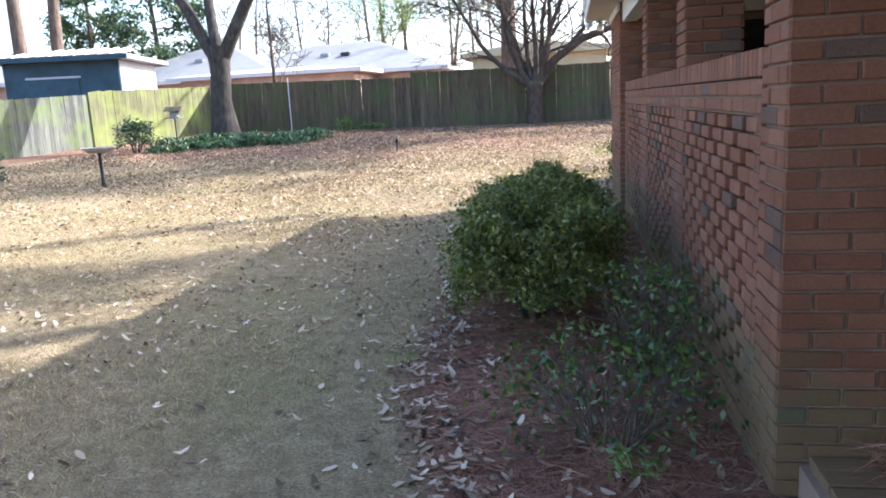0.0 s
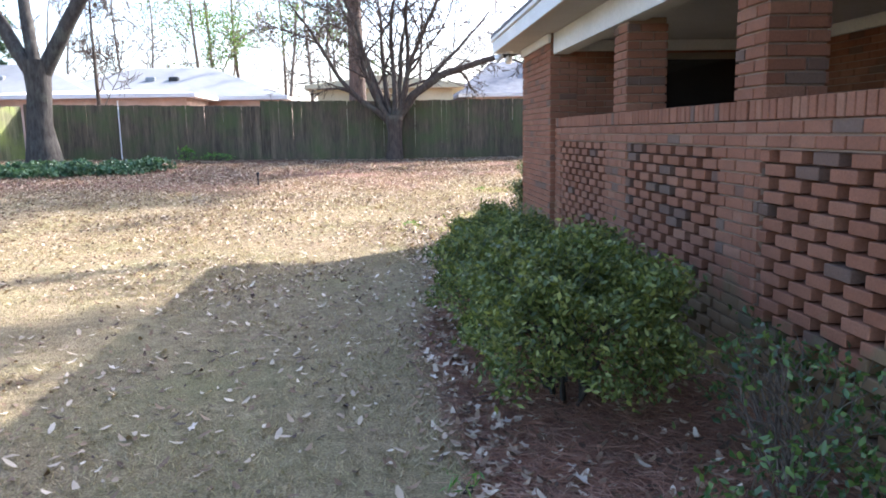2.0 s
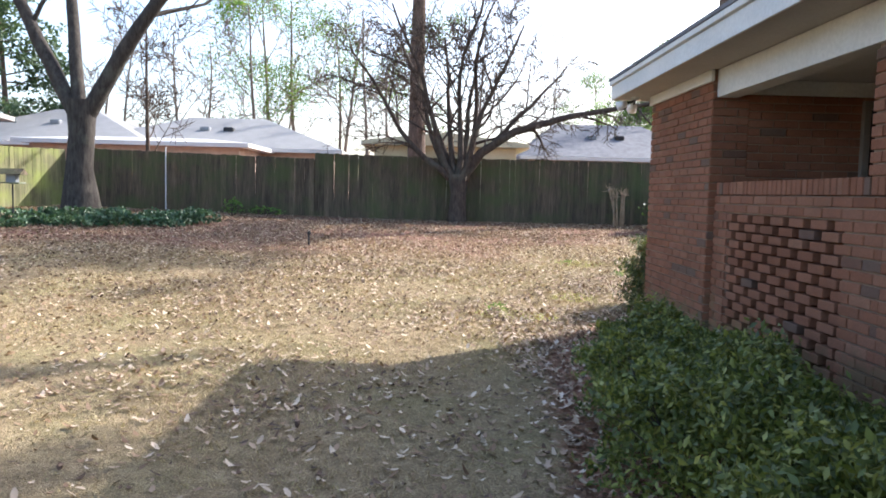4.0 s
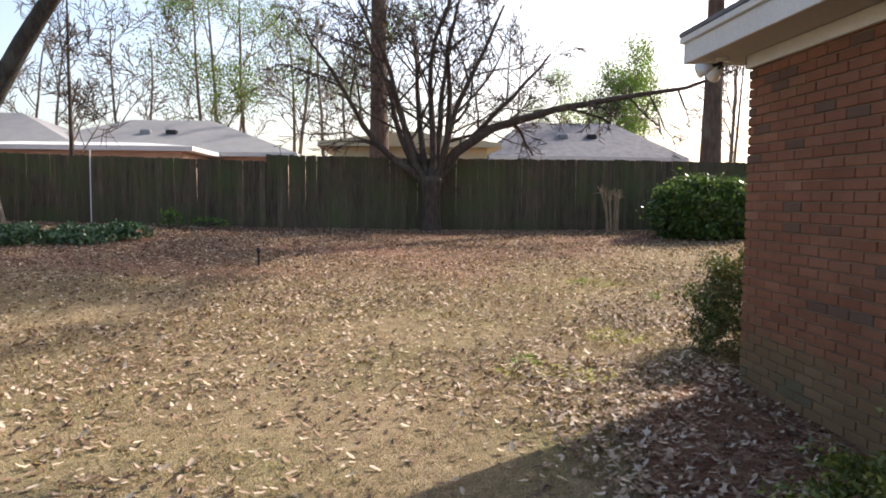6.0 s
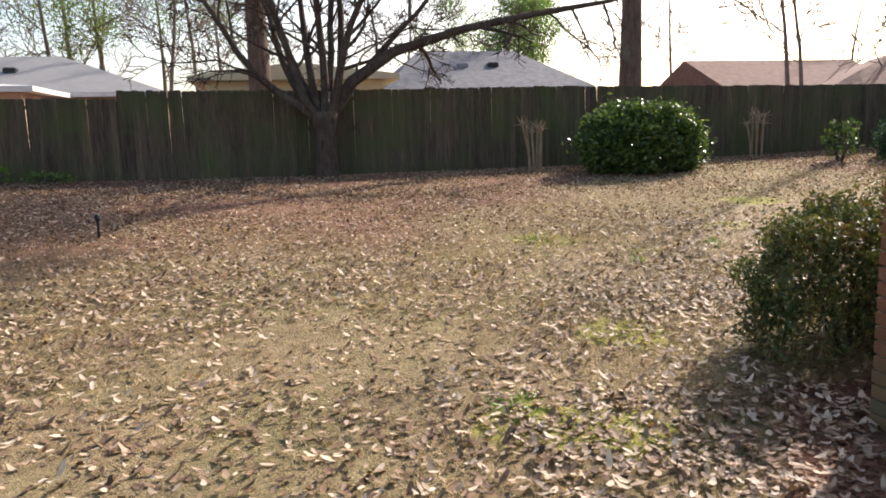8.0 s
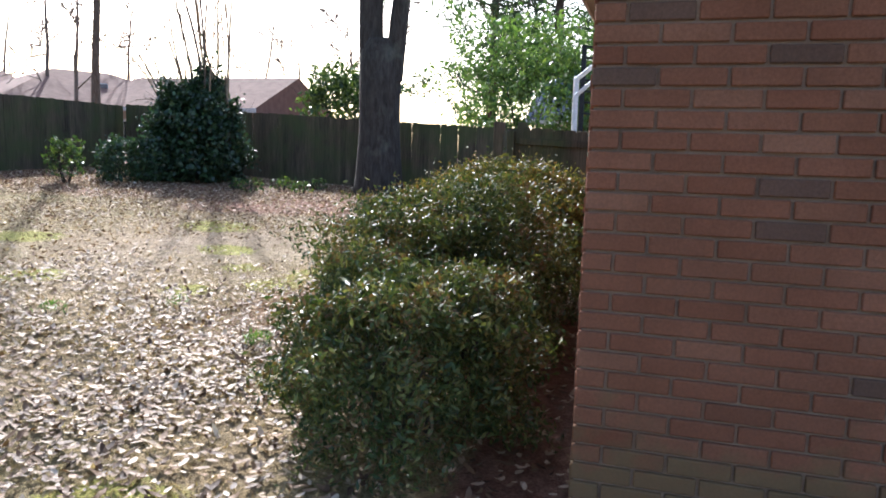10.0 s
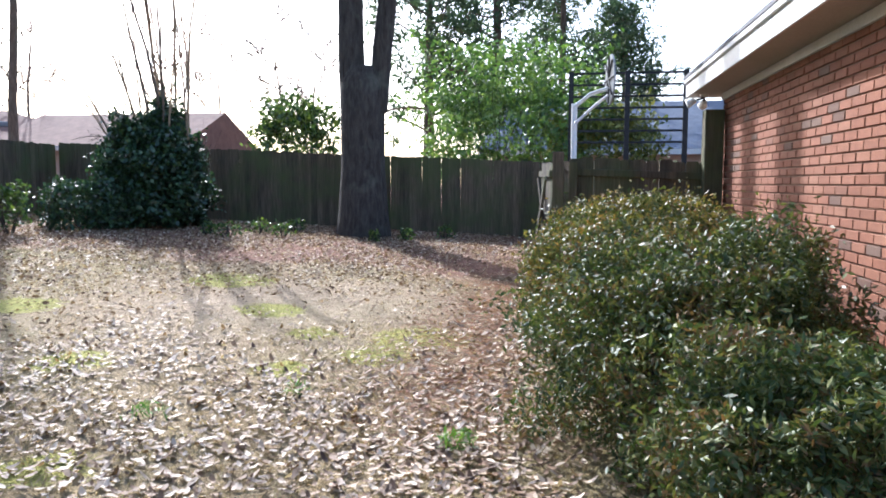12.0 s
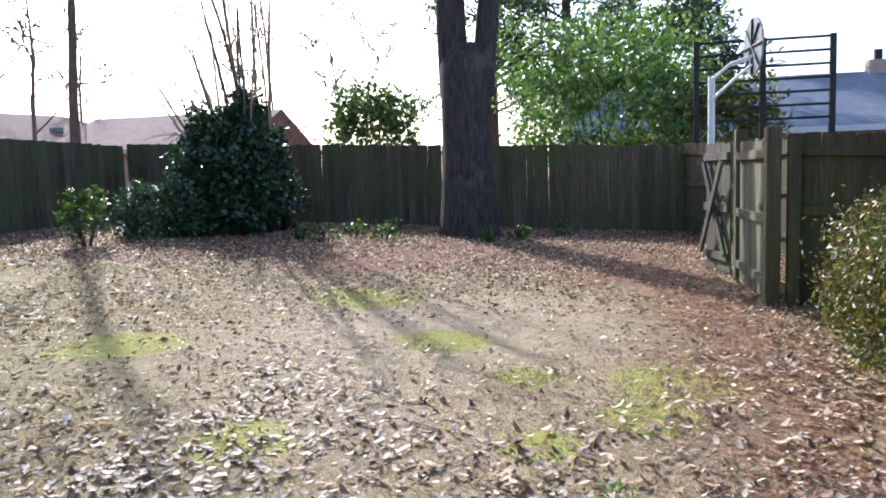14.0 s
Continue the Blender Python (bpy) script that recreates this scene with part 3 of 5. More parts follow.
def floodlight(x, y, z, turn):
    root = holder("floodlight", x, y, z, "white twin floodlight under the eave", "lamp", "eave floodlights")
    root.rotation_euler = (0, 0, turn)
    bm = bmesh.new()
    bmesh.ops.create_cone(bm, cap_ends=True, segments=14, radius1=0.05, radius2=0.045, depth=0.03, matrix=pose(0, 0, -0.015))
    part("base_plate", bm, WHITE_METAL, root)
    for s in (-1, 1):
        V, F = tubes([(np.array([(0, 0, -0.02), (0.03 * s, 0.02, -0.05), (0.07 * s, 0.05, -0.06)]), np.full(3, 0.012))], 8)
        attach("arm", mesh_np("arm", V, F), DARK, root)
        bm = bmesh.new()
        m = look((0.08 * s, 0.055, -0.065), (0.2 * s, 0.18, -0.14))
        bmesh.ops.create_cone(bm, cap_ends=True, segments=16, radius1=0.055, radius2=0.03, depth=0.10, matrix=m @ pose(0, 0, -0.05))
        part("lamp_head", bm, WHITE_METAL, root, "white lamp head", True)


floodlight(WX - 0.16, NY + 0.12, 2.499, 0.8)
floodlight(EX + 0.1, NY + 0.2, 2.499, -0.8)


# ---- fences ----
def picket_mesh(width, height, thick=0.018):
    bm = bmesh.new()
    w, c = width / 2, 0.016
    prof = [(-w, 0), (w, 0), (w, height - c), (w - c, height), (-w + c, height), (-w, height - c)]
    a = [bm.verts.new((x, -thick / 2, z)) for x, z in prof]
    b2 = [bm.verts.new((x, thick / 2, z)) for x, z in prof]
    bm.faces.new(a)
    bm.faces.new(b2[::-1])
    for i in range(6):
        j = (i + 1) % 6
        bm.faces.new((a[j], a[i], b2[i], b2[j]))
    me = bpy.data.meshes.new("picket")
    bm.to_mesh(me)
    bm.free()
    return me


fence_rng = random.Random(5)


def fence(name, x0, y0, x1, y1, height, mat, label, rails_front=False, gap=0.001, width=0.138, level=None):
    """Pickets side by side on rails and posts from (x0,y0) to (x1,y1), seen from the left of that line."""
    ln = math.hypot(x1 - x0, y1 - y0)
    ux, uy = (x1 - x0) / ln, (y1 - y0) / ln
    turn = math.atan2(uy, ux)
    root = holder(name, x0, y0, gz1(x0, y0), label, "fence", kind="structure")
    h0, h1 = height if isinstance(height, tuple) else (height, height)
    pm = picket_mesh(width, 1.0)
    pm.materials.append(mat)
    n = max(1, round(ln / (width + gap)))
    pitch = ln / n
    for i in range(n):
        u = (i + 0.5) * pitch
        x, y = x0 + ux * u, y0 + uy * u
        zb = gz1(x, y) - 0.03
        height = h0 + (h1 - h0) * u / ln
        ob = new("picket", pm)
        ob.parent = root
        ob.location = (ux * u, uy * u, zb - root.location.z)
        top = (level if level is not None else zb + height) + fence_rng.uniform(-0.012, 0.012)
        ob.scale = ((0.965 if fence_rng.random() < 0.012 else fence_rng.uniform(1.0, 1.012) * pitch / width), fence_rng.uniform(0.8, 1.2), top - zb)
        ob.rotation_euler = (fence_rng.uniform(-0.006, 0.006), fence_rng.uniform(-0.006, 0.006), turn + fence_rng.uniform(-0.02, 0.02))
    side = 1 if rails_front else -1
    nx, ny = -uy * side, ux * side
    k = max(1, round(ln / 2.4))
    height = min(h0, h1)
    for i in range(k + 1):
        u = min(max(ln * i / k, 0.05), ln - 0.05)
        x, y = x0 + ux * u + nx * 0.065, y0 + uy * u + ny * 0.065
        zb = gz1(x, y)
        box_part("fence_post", -0.045, 0.045, -0.045, 0.045, -0.2, (level - zb if level else height) - 0.08, mat, root,
                 m=Matrix.Translation((x - x0, y - y0, zb - root.location.z)) @ Matrix.Rotation(turn, 4, 'Z'))
    for i in range(k):
        ua, ub = ln * i / k + 0.05, ln * (i + 1) / k - 0.05
        for f in (0.18, 0.55, 0.88):
            xa, ya, xb, yb = x0 + ux * ua, y0 + uy * ua, x0 + ux * ub, y0 + uy * ub
            za, zb = gz1(xa, ya) + height * f, gz1(xb, yb) + height * f
            pa = Vector((xa - x0 + nx * 0.03, ya - y0 + ny * 0.03, za - root.location.z))
            pb = Vector((xb - x0 + nx * 0.03, yb - y0 + ny * 0.03, zb - root.location.z))
            d = pb - pa
            m = Matrix.Translation(pa) @ d.to_track_quat('X', 'Z').to_matrix().to_4x4()
            box_part("rail", 0, d.length, -0.018, 0.018, -0.04, 0.04, mat, root, m=m)
    return root


FN = 24.4
fence("fence_north_low", -5.1, FN, -12.1, FN, 1.68, FENCE, "weathered dark cedar picket fence", False)
fence("fence_north", 4.0, FN, -5.1, FN + 0.02, 1.84, FENCE, "tall weathered dark cedar picket fence", False)
fence("fence_north_end", 14.35, FN, 4.0, FN, (1.58, 1.84), FENCE, "weathered dark cedar picket fence at the yard corner", False)
fence("fence_east", 14.35, 12.95, 14.35, FN - 0.1, 1.62, FENCE, "weathered dark cedar picket fence under trees", False)
# the stretch near the oak, its sunlight carried by the wood colour
fence("fence_west_lit", -12.15, FN - 0.05, -13.8, FN - 4.41, (1.62, 1.66), FENCE_G, "mossy picket fence with sunlight coloured in as yellow-green", False)
fence("fence_west", -13.83, FN - 4.5, -16.6, 12.6, (1.58, 1.5), FENCE_W, "grey weathered wooden picket fence", False)
fence("fence_gate_run", EX - 0.08, NY + 0.12, EX - 0.08, 12.68, 1.62, FENCE, "dark wooden fence between house and gate", True)
fence("fence_drive", 14.35, 12.85, 9.2, 11.2, 1.65, FENCE, "dark wooden fence beyond the gate", False)


def gate(x, y, dx, dy, width, height, brace, name="wooden_gate"):
    root = holder(name, x, y, gz1(x, y) + 0.04, "weathered ledged wooden gate standing open", "gate", "gate leaves")
    turn = math.atan2(dy, dx)
    root.rotation_euler = (0, 0, turn)
    n = int(width / 0.142)
    pm = picket_mesh(0.136, 1.0)
    pm.materials.append(GATE)
    for i in range(n):
        ob = new("board", pm)
        ob.parent = root
        ob.location = ((i + 0.5) * 0.142, 0, fence_rng.uniform(-0.01, 0.01))
        ob.scale = (1, 1, height + fence_rng.uniform(-0.015, 0.01))
    for f in (0.12, 0.5, 0.9):
        box_part("ledge", 0.0, n * 0.142, 0.011, 0.05, height * f - 0.045, height * f + 0.045, GATE, root)
    if brace:
        d = Vector((n * 0.142 - 0.08, 0, height * 0.72))
        m = Matrix.Translation((0.04, 0.06, height * 0.14)) @ d.to_track_quat('X', 'Z').to_matrix().to_4x4()
        box_part("brace", 0, d.length, -0.018, 0.018, -0.04, 0.04, GATE, root, m=m)
        d = Vector((-(n * 0.142 - 0.08), 0, height * 0.72))
        m = Matrix.Translation((n * 0.142 - 0.04, 0.098, height * 0.14)) @ d.to_track_quat('X', 'Z').to_matrix().to_4x4()
        box_part("brace", 0, d.length, -0.018, 0.018, -0.04, 0.04, GATE, root, m=m)
    box_part("latch", 0.02, 0.14, 0.052, 0.062, height * 0.55, height * 0.6, DARK, root, "dark iron latch")


def post(x, y, top, w, label):
    z = gz1(x, y)
    bm = bmesh.new()
    box(bm, -w / 2, w / 2, -w / 2, w / 2, -0.1, top - z, None, 0.008)
    ob = part("gate_post", bm, FENCE)
    ob.location = (x, y, z)
    tagged(ob, label, "post", "gate posts")


gate(7.5, 12.80, 1, 0.02, 1.30, 1.52, False)
gate(9.08, 12.88, 0.92, 0.22, 0.72, 1.5, True)
post(7.38, 12.80, 1.86, 0.13, "square dark wooden gate post")
post(8.93, 12.80, 1.92, 0.13, "square dark wooden gate post")
post(EX - 0.16, NY + 0.14, 2.30, 0.2, "tall dark wooden post against the house")


# ---- trees and plants ----
def tree_root(name, x, y, label, cat="tree", group=""):
    return holder(name, x, y, gz1(x, y), label, cat, group)


def wood_parts(root, trunk, limbs, mat, sides=8, main=()):
    V, F = tubes(trunk, 14)
    attach("trunk", mesh_np("trunk", V, F), mat, root, smooth=True)
    for k in main:
        V, F = tubes([limbs[k]], 10)
        attach("limb", mesh_np("limb", V, F), mat, root, smooth=True)
    rest = [l for k, l in enumerate(limbs) if k not in main]
    if rest:
        V, F = tubes(rest, sides)
        tagged(attach("branchwork", mesh_np("branchwork", V, F), mat, root, smooth=True), kind="stuff")


def flare(pts, rad, k=1.5):
    rad = np.array(rad, float)
    rad[0] *= k
    if len(rad) > 2:
        rad[1] *= 1 + (k - 1) * 0.35
    return pts, rad


def oak(x, y):
    rng = np.random.default_rng(21)
    root = tree_root("oak_tree", x, y, "large forked oak with dark bark and ivy round its foot")
    trunk = [flare(np.array([(0, 0, -0.15), (0, 0.02, 0.35), (-0.02, 0, 1.2), (0.05, 0, 2.0), (0.05, 0, 2.75)]), [0.34, 0.36, 0.30, 0.29, 0.34], 1.6)]
    limbs, tips, main = [], [], []
    for d, ln, r in (((-0.62, 0.1, 1.0), 5.5, 0.19), ((-0.12, 0.25, 1.0), 6.0, 0.16), ((0.72, -0.1, 0.95), 6.0, 0.2)):
        p, rr, _ = bent(rng, (0.05 + d[0] * 0.2, 0, 2.45), d, ln, r, 0.09, 8, 0.06, 0.02)
        main.append(len(limbs))
        limbs.append((p, rr))
        branch_out(rng, limbs, p, rr, ln, 3, 4, 0.5, 0.12, 0.0, tips, 0.4, 0.55, 0.01)
    wood_parts(root, trunk, limbs, BARK_OAK, 6, main)
    c = np.repeat(np.array(tips), 14, 0) + rng.normal(0, 0.35, (len(tips) * 14, 3))
    V, F = leaves_at(rng, c, 0.11, 0.5)
    attach("crown", mesh_np("crown", V, F), SPRING, root, "thin green spring leaves")


def crape(x, y):
    rng = np.random.default_rng(8)
    root = tree_root("crape_myrtle", x, y, "bare many-stemmed crape myrtle with pale bark")
    trunk = [flare(np.array([(0, 0, -0.15), (0, 0, 0.3), (0.02, 0, 0.8), (0, 0, 1.35)]), [0.22, 0.23, 0.22, 0.30], 1.35)]
    limbs, tips, main = [], [], []
    dirs = [(-1.0, 0.1, 1.15), (-0.62, -0.25, 1.2), (-0.3, 0.35, 1.3), (0.0, -0.15, 1.4), (0.25, 0.3, 1.3), (0.5, -0.25, 1.2), (0.8, 0.1, 1.05), (-0.15, 0.45, 1.3), (0.6, 0.4, 1.2), (-0.8, 0.4, 1.0)]
    for d in dirs:
        ln = rng.uniform(4.2, 5.6)
        p, rr, _ = bent(rng, (d[0] * 0.15, d[1] * 0.15, 1.15), d, ln, 0.10, 0.025, 9, 0.10, 0.03)
        main.append(len(limbs))
        limbs.append((p, rr))
        branch_out(rng, limbs, p, rr, ln, 3, 8, 0.5, 0.16, -0.01, tips, 0.22, 0.46, 0.010)
    # the long low limb
    p = np.array([(0.1, 0, 1.25), (0.6, -0.05, 1.95), (1.5, -0.1, 2.55), (3.0, -0.25, 3.0), (4.6, -0.4, 3.3), (6.2, -0.5, 3.55), (7.4, -0.6, 4.0)])
    rr = np.array([0.15, 0.13, 0.11, 0.085, 0.065, 0.045, 0.02])
    main.append(len(limbs))
    limbs.append((p, rr))
    branch_out(rng, limbs, p, rr, 3.4, 3, 9, 0.62, 0.16, 0.0, tips, 0.3, 0.5, 0.008)
    wood_parts(root, trunk, limbs, BARK_PALE, 5, main)


def bare_tree(x, y, height, r, seed, mat, label, name="bare_tree", group="bare trees", count=5, levels=3, leaf=None, spread=0.5, first=0.3, leaf_n=8, rmin=0.008):
    rng = np.random.default_rng(seed)
    root = tree_root(name, x, y, label, "tree", group)
    p, rr, _ = bent(rng, (0, 0, -0.15), (0, 0, 1), height, r, r * 0.25, 9, 0.045, 0.05)
    limbs, tips = [], []
    branch_out(rng, limbs, p, rr, height * 0.62, levels, count, spread, 0.12, 0.04, tips, first, 0.55, rmin)
    wood_parts(root, [flare(p, rr, 1.35)], limbs, mat, 4)
    if leaf:
        c = np.repeat(np.array(tips), leaf_n, 0) + rng.normal(0, 0.45, (len(tips) * leaf_n, 3))
        V, F = leaves_at(rng, c, 0.12, 0.6)
        attach("crown", mesh_np("crown", V, F), leaf, root, "thin fresh leaves")
    return root


def pine_tree(x, y, height, r, seed, first=0.5, name="pine_tree", dense=30, needle=(0.26, 0.09)):
    rng = np.random.default_rng(seed)
    root = tree_root(name, x, y, "tall pine with a bare straight trunk and dark needles", "tree", "pines")
    p, rr, _ = bent(rng, (0, 0, -0.15), (0, 0, 1), height, r, r * 0.25, 10, 0.015, 0.05)
    limbs, c = [], []
    for k in range(34):
        f = first + (1 - first) * k / 34
        q = p[0] + (p[-1] - p[0]) * f
        i = min(int(f * 10), 9)
        q = p[i] + (p[i + 1] - p[i]) * (f * 10 - i)
        a = rng.uniform(0, 2 * math.pi)
        ln = height * 0.24 * (1.15 - f) * rng.uniform(0.6, 1.2) + 0.8
        b2, r2, _ = bent(rng, q, (math.cos(a), math.sin(a), rng.uniform(0.0, 0.5)), ln, r * 0.22, 0.015, 5, 0.12, 0.03)
        limbs.append((b2, r2))
        for s in (0.5, 0.75, 1.0):
            o = b2[0] + (b2[-1] - b2[0]) * s
            for _ in range(3):
                c.append(o + rng.normal(0, 0.45, 3))
    wood_parts(root, [flare(p, rr, 1.25)], limbs, BARK_PINE, 5)
    c = np.array(c)
    c = np.repeat(c, dense, 0) + rng.normal(0, 0.28, (len(c) * dense, 3)) * np.array([1, 1, 0.6])
    V, F = leaves_at(rng, c, *needle)
    attach("crown", mesh_np("crown", V, F), PINE, root, "dark green needles")


def shrub(name, x, y, rx, ry, h, n, size, mat, label, seed, group="", rough=0.14, wide=0.45, base=0.1, stems=10, z0=None, taper=0.0, low=-0.45, stem=(0.014, BARK_OAK)):
    """A leafy mound: stems from the ground and a shell of leaves with an uneven outline."""
    rng = np.random.default_rng(seed)
    root = holder(name, x, y, gz1(x, y) if z0 is None else z0, label, "shrub", group)
    polys = []
    for _ in range(stems):
        a, f = rng.uniform(0, 2 * math.pi), rng.uniform(0.1, 0.75)
        p, rr, _d = bent(rng, (rx * 0.15 * math.cos(a), ry * 0.15 * math.sin(a), -0.05), (rx * f * math.cos(a), ry * f * math.sin(a), h * 0.8), h * 0.95, stem[0], stem[0] * 0.3, 6, 0.13, 0.02)
        polys.append((p, rr))
        t2 = []
        branch_out(rng, polys, p, rr, h * 0.7, 1, 4, 0.5, 0.12, 0.02, t2, 0.3, 0.5, 0.003)
    V, F = tubes(polys, 4)
    tagged(attach("stemwork", mesh_np("stemwork", V, F), stem[1], root), kind="stuff")
    d = rng.normal(0, 1, (n, 3))
    d /= np.linalg.norm(d, axis=1)[:, None]
    d[:, 2] = np.where(d[:, 2] < low, -d[:, 2], d[:, 2])
    ph = rng.uniform(0, 6.28, 6)
    lump = (np.sin(d[:, 0] * 5 + ph[0]) * np.sin(d[:, 1] * 5 + ph[1]) + 0.6 * np.sin(d[:, 2] * 9 + ph[2] + d[:, 0] * 7) + 0.5 * np.sin(d[:, 1] * 13 + ph[3]) * np.sin(d[:, 0] * 12 + ph[4]))
    shell = 1 - np.abs(rng.normal(0, 0.17, n)) + rng.exponential(0.045, n)
    rad = shell * (1 + rough * lump * 0.6)
    sg = np.sign(d)
    sq = sg * np.abs(d) ** 0.9
    c = np.stack([sq[:, 0] * rad * rx, sq[:, 1] * rad * ry, h * base + h * (1 - base) * (0.42 + 0.56 * sq[:, 2] * rad)], -1)
    c[:, :2] *= (1 + taper * (0.5 - c[:, 2:3] / h))
    c = c[c[:, 2] > 0.02]
    V, F = leaves_at(rng, c, size, wide)
    tagged(attach("foliage", mesh_np("foliage", V, F), mat, root), kind="stuff")
    return root


oak(-9.9, 20.5)
crape(-1.0, 24.0)


def forked_tree(x, y):
    rng = np.random.default_rng(33)
    root = tree_root("forked_tree", x, y, "massive twin-stemmed tree with dark furrowed bark")
    trunk = [flare(np.array([(0, 0, -0.15), (0, 0, 0.4), (0, 0, 1.3), (0, 0, 2.2), (0, 0.0, 2.9), (0, 0, 3.25)]), [0.46, 0.46, 0.43, 0.43, 0.44, 0.3], 1.25)]
    limbs, tips, main = [], [], []
    for a, b2, r in ((0.18, 0.05, 0.27), (-0.29, -0.11, 0.20)):
        p, rr, _ = bent(rng, (0, a, 2.4), (0, b2, 1), 13.5, r, 0.12, 11, 0.02, 0.03)
        main.append(len(limbs))
        limbs.append((p, rr))
        branch_out(rng, limbs, p, rr, 9, 3, 6, 0.6, 0.12, 0.01, tips, 0.42, 0.5, 0.02)
    wood_parts(root, trunk, limbs, BARK_OAK, 6, main)
    # unseen leaf clumps added high up, lined along the sun to throw shade bands
    bunch = []
    hx, hy = sun_dir.xy.normalized()
    for along0, along1, across, half, z, n in ((-3.0, 1.6, 1.55, 0.72, 12.4, 900), (-1.2, 1.8, 3.75, 0.16, 12.4, 160)):
        u, w = rng.uniform(along0, along1, n), across + half * rng.normal(0, 0.6, n)
        bunch.append(np.stack([hx * u - hy * w, hy * u + hx * w, z + rng.normal(0, 0.5, n)], -1))
    V, F = leaves_at(rng, np.concatenate(bunch), 0.26, 0.6)
    attach("crown", mesh_np("crown", V, F), IVY, root, "unseen leaf clumps added to shade the lawn")


forked_tree(12.75, 16.58)
pine_tree(7.7, 27.6, 20, 0.32, 4, 0.40, dense=110, needle=(0.28, 0.2))
pine_tree(-2.4, 33, 21, 0.38, 5, 0.5)
pine_tree(-22, 30, 19, 0.3, 6, 0.35)
pine_tree(-20.5, 26, 20, 0.28, 7, 0.45)
for px, py, ph, ps in ((-25, 44, 14, 17), (-31, 46, 14, 19), (-36, 38, 13, 22)):
    pine_tree(px, py, ph, 0.22, ps, 0.14, dense=30, needle=(0.34, 0.4))
pine_tree(31, 15.5, 15, 0.3, 9, 0.22, dense=30, needle=(0.32, 0.3))
pine_tree(33, 19, 16, 0.3, 10, 0.25, dense=30, needle=(0.32, 0.3))
pine_tree(38, 9.5, 11, 0.3, 12, 0.35, dense=30, needle=(0.32, 0.3))
pine_tree(36, 13, 14, 0.3, 13, 0.25, dense=30, needle=(0.32, 0.3))
bare_tree(17.3, 27.8, 13, 0.14, 41, BARK_TWIG, "slender bare tree beyond the fence", count=6, levels=3, spread=0.4, first=0.4)
bare_tree(-11.05, 27.5, 6.3, 0.085, 42, BARK_PALE, "small bare tree beyond the fence", count=9, spread=0.55, first=0.22, rmin=0.012)
spots = ((-11, 54, 14, 151, SPRING), (-13.5, 57, 15, 152, SPRING), (-8, 52, 13, 153, None), (-4.5, 47, 10, 154, None), (10.6, 48, 8.5, 155, SPRING), (12.2, 49, 8, 156, SPRING), (9.4, 50, 7.5, 157, SPRING), (-15.5, 47, 10, 158, None), (-17.5, 50, 11, 159, None), (-19.5, 46, 10, 160, None), (-23, 50, 11, 161, None), (-6, 50, 12, 51, None), (-3, 58, 13, 52, SPRING), (1, 52, 12, 53, None), (-9, 60, 14, 54, SPRING), (6, 60, 12, 55, None), (14, 52, 9, 56, SPRING), (11, 60, 10, 64, SPRING),
         (19, 50, 11, 57, None), (24, 54, 12, 58, None), (31, 46, 10, 59, None), (36, 42, 11, 60, None), (40, 36, 10, 61, None), (-13, 52, 13, 62, SPRING), (-14, 62, 12, 63, None), (20, 37, 10, 65, None), (24, 35, 9, 66, None), (28, 40, 11, 67, None), (37, 31, 9, 68, None), (15, 42, 11, 69, None), (33, 26, 8, 70, None), (17.5, 33, 8, 166, None), (39, 27, 9, 167, None))
for sx, sy, hh, sd, lf in spots:
    bare_tree(sx, sy, hh, 0.012 * hh, sd, BARK_HAZED, "distant tree with fresh pale green leaves" if lf else "distant bare winter tree", count=7, leaf=lf, leaf_n=16, rmin=0.024)

# foundation shrubs by the porch
for sx, sy, rx, ry, hh, nn, sd in ((-0.24, 4.85, 0.52, 0.76, 0.84, 24000, 71), (-0.33, 6.15, 0.50, 0.75, 0.76, 20000, 72), (-0.2, 7.45, 0.5, 0.8, 0.7, 18000, 73)):
    shrub("foundation_shrub", sx, sy, rx, ry, hh, nn, 0.041, HEDGE, "clipped evergreen shrub by the porch screen", sd, "foundation shrubs", 0.30, 0.42, 0.16, 16)
shrub("twiggy_shrub", 0.15, 2.95, 0.5, 0.42, 0.45, 700, 0.042, GLOSSY, "sparse twiggy shrub in the pine straw bed", 74, "sparse shrubs", 0.3, 0.5, 0.05, 34, stem=(0.006, BARK_TWIG))
shrub("twiggy_shrub", 0.42, 3.75, 0.25, 0.6, 0.6, 700, 0.04, GLOSSY, "sparse twiggy shrub against the screen wall", 174, "sparse shrubs", 0.3, 0.5, 0.05, 34, stem=(0.006, BARK_TWIG))
shrub("corner_shrub", 1.32, 11.85, 0.66, 0.58, 0.84, 26000, 0.042, HEDGE_N, "low loose evergreen shrub at the house corner", 75, "north wall shrubs", 0.32, 0.36, 0.04, low=-0.65)
shrub("corner_shrub", 2.75, 12.05, 0.85, 0.78, 1.1, 42000, 0.042, HEDGE_N, "loose evergreen shrub near the house corner", 175, "north wall shrubs", 0.32, 0.36, 0.04, low=-0.65)
shrub("wall_shrub", 4.6, 12.12, 1.27, 0.86, 1.22, 85000, 0.042, HEDGE_Y, "big rounded evergreen shrub by the north wall", 76, "north wall shrubs", 0.09)
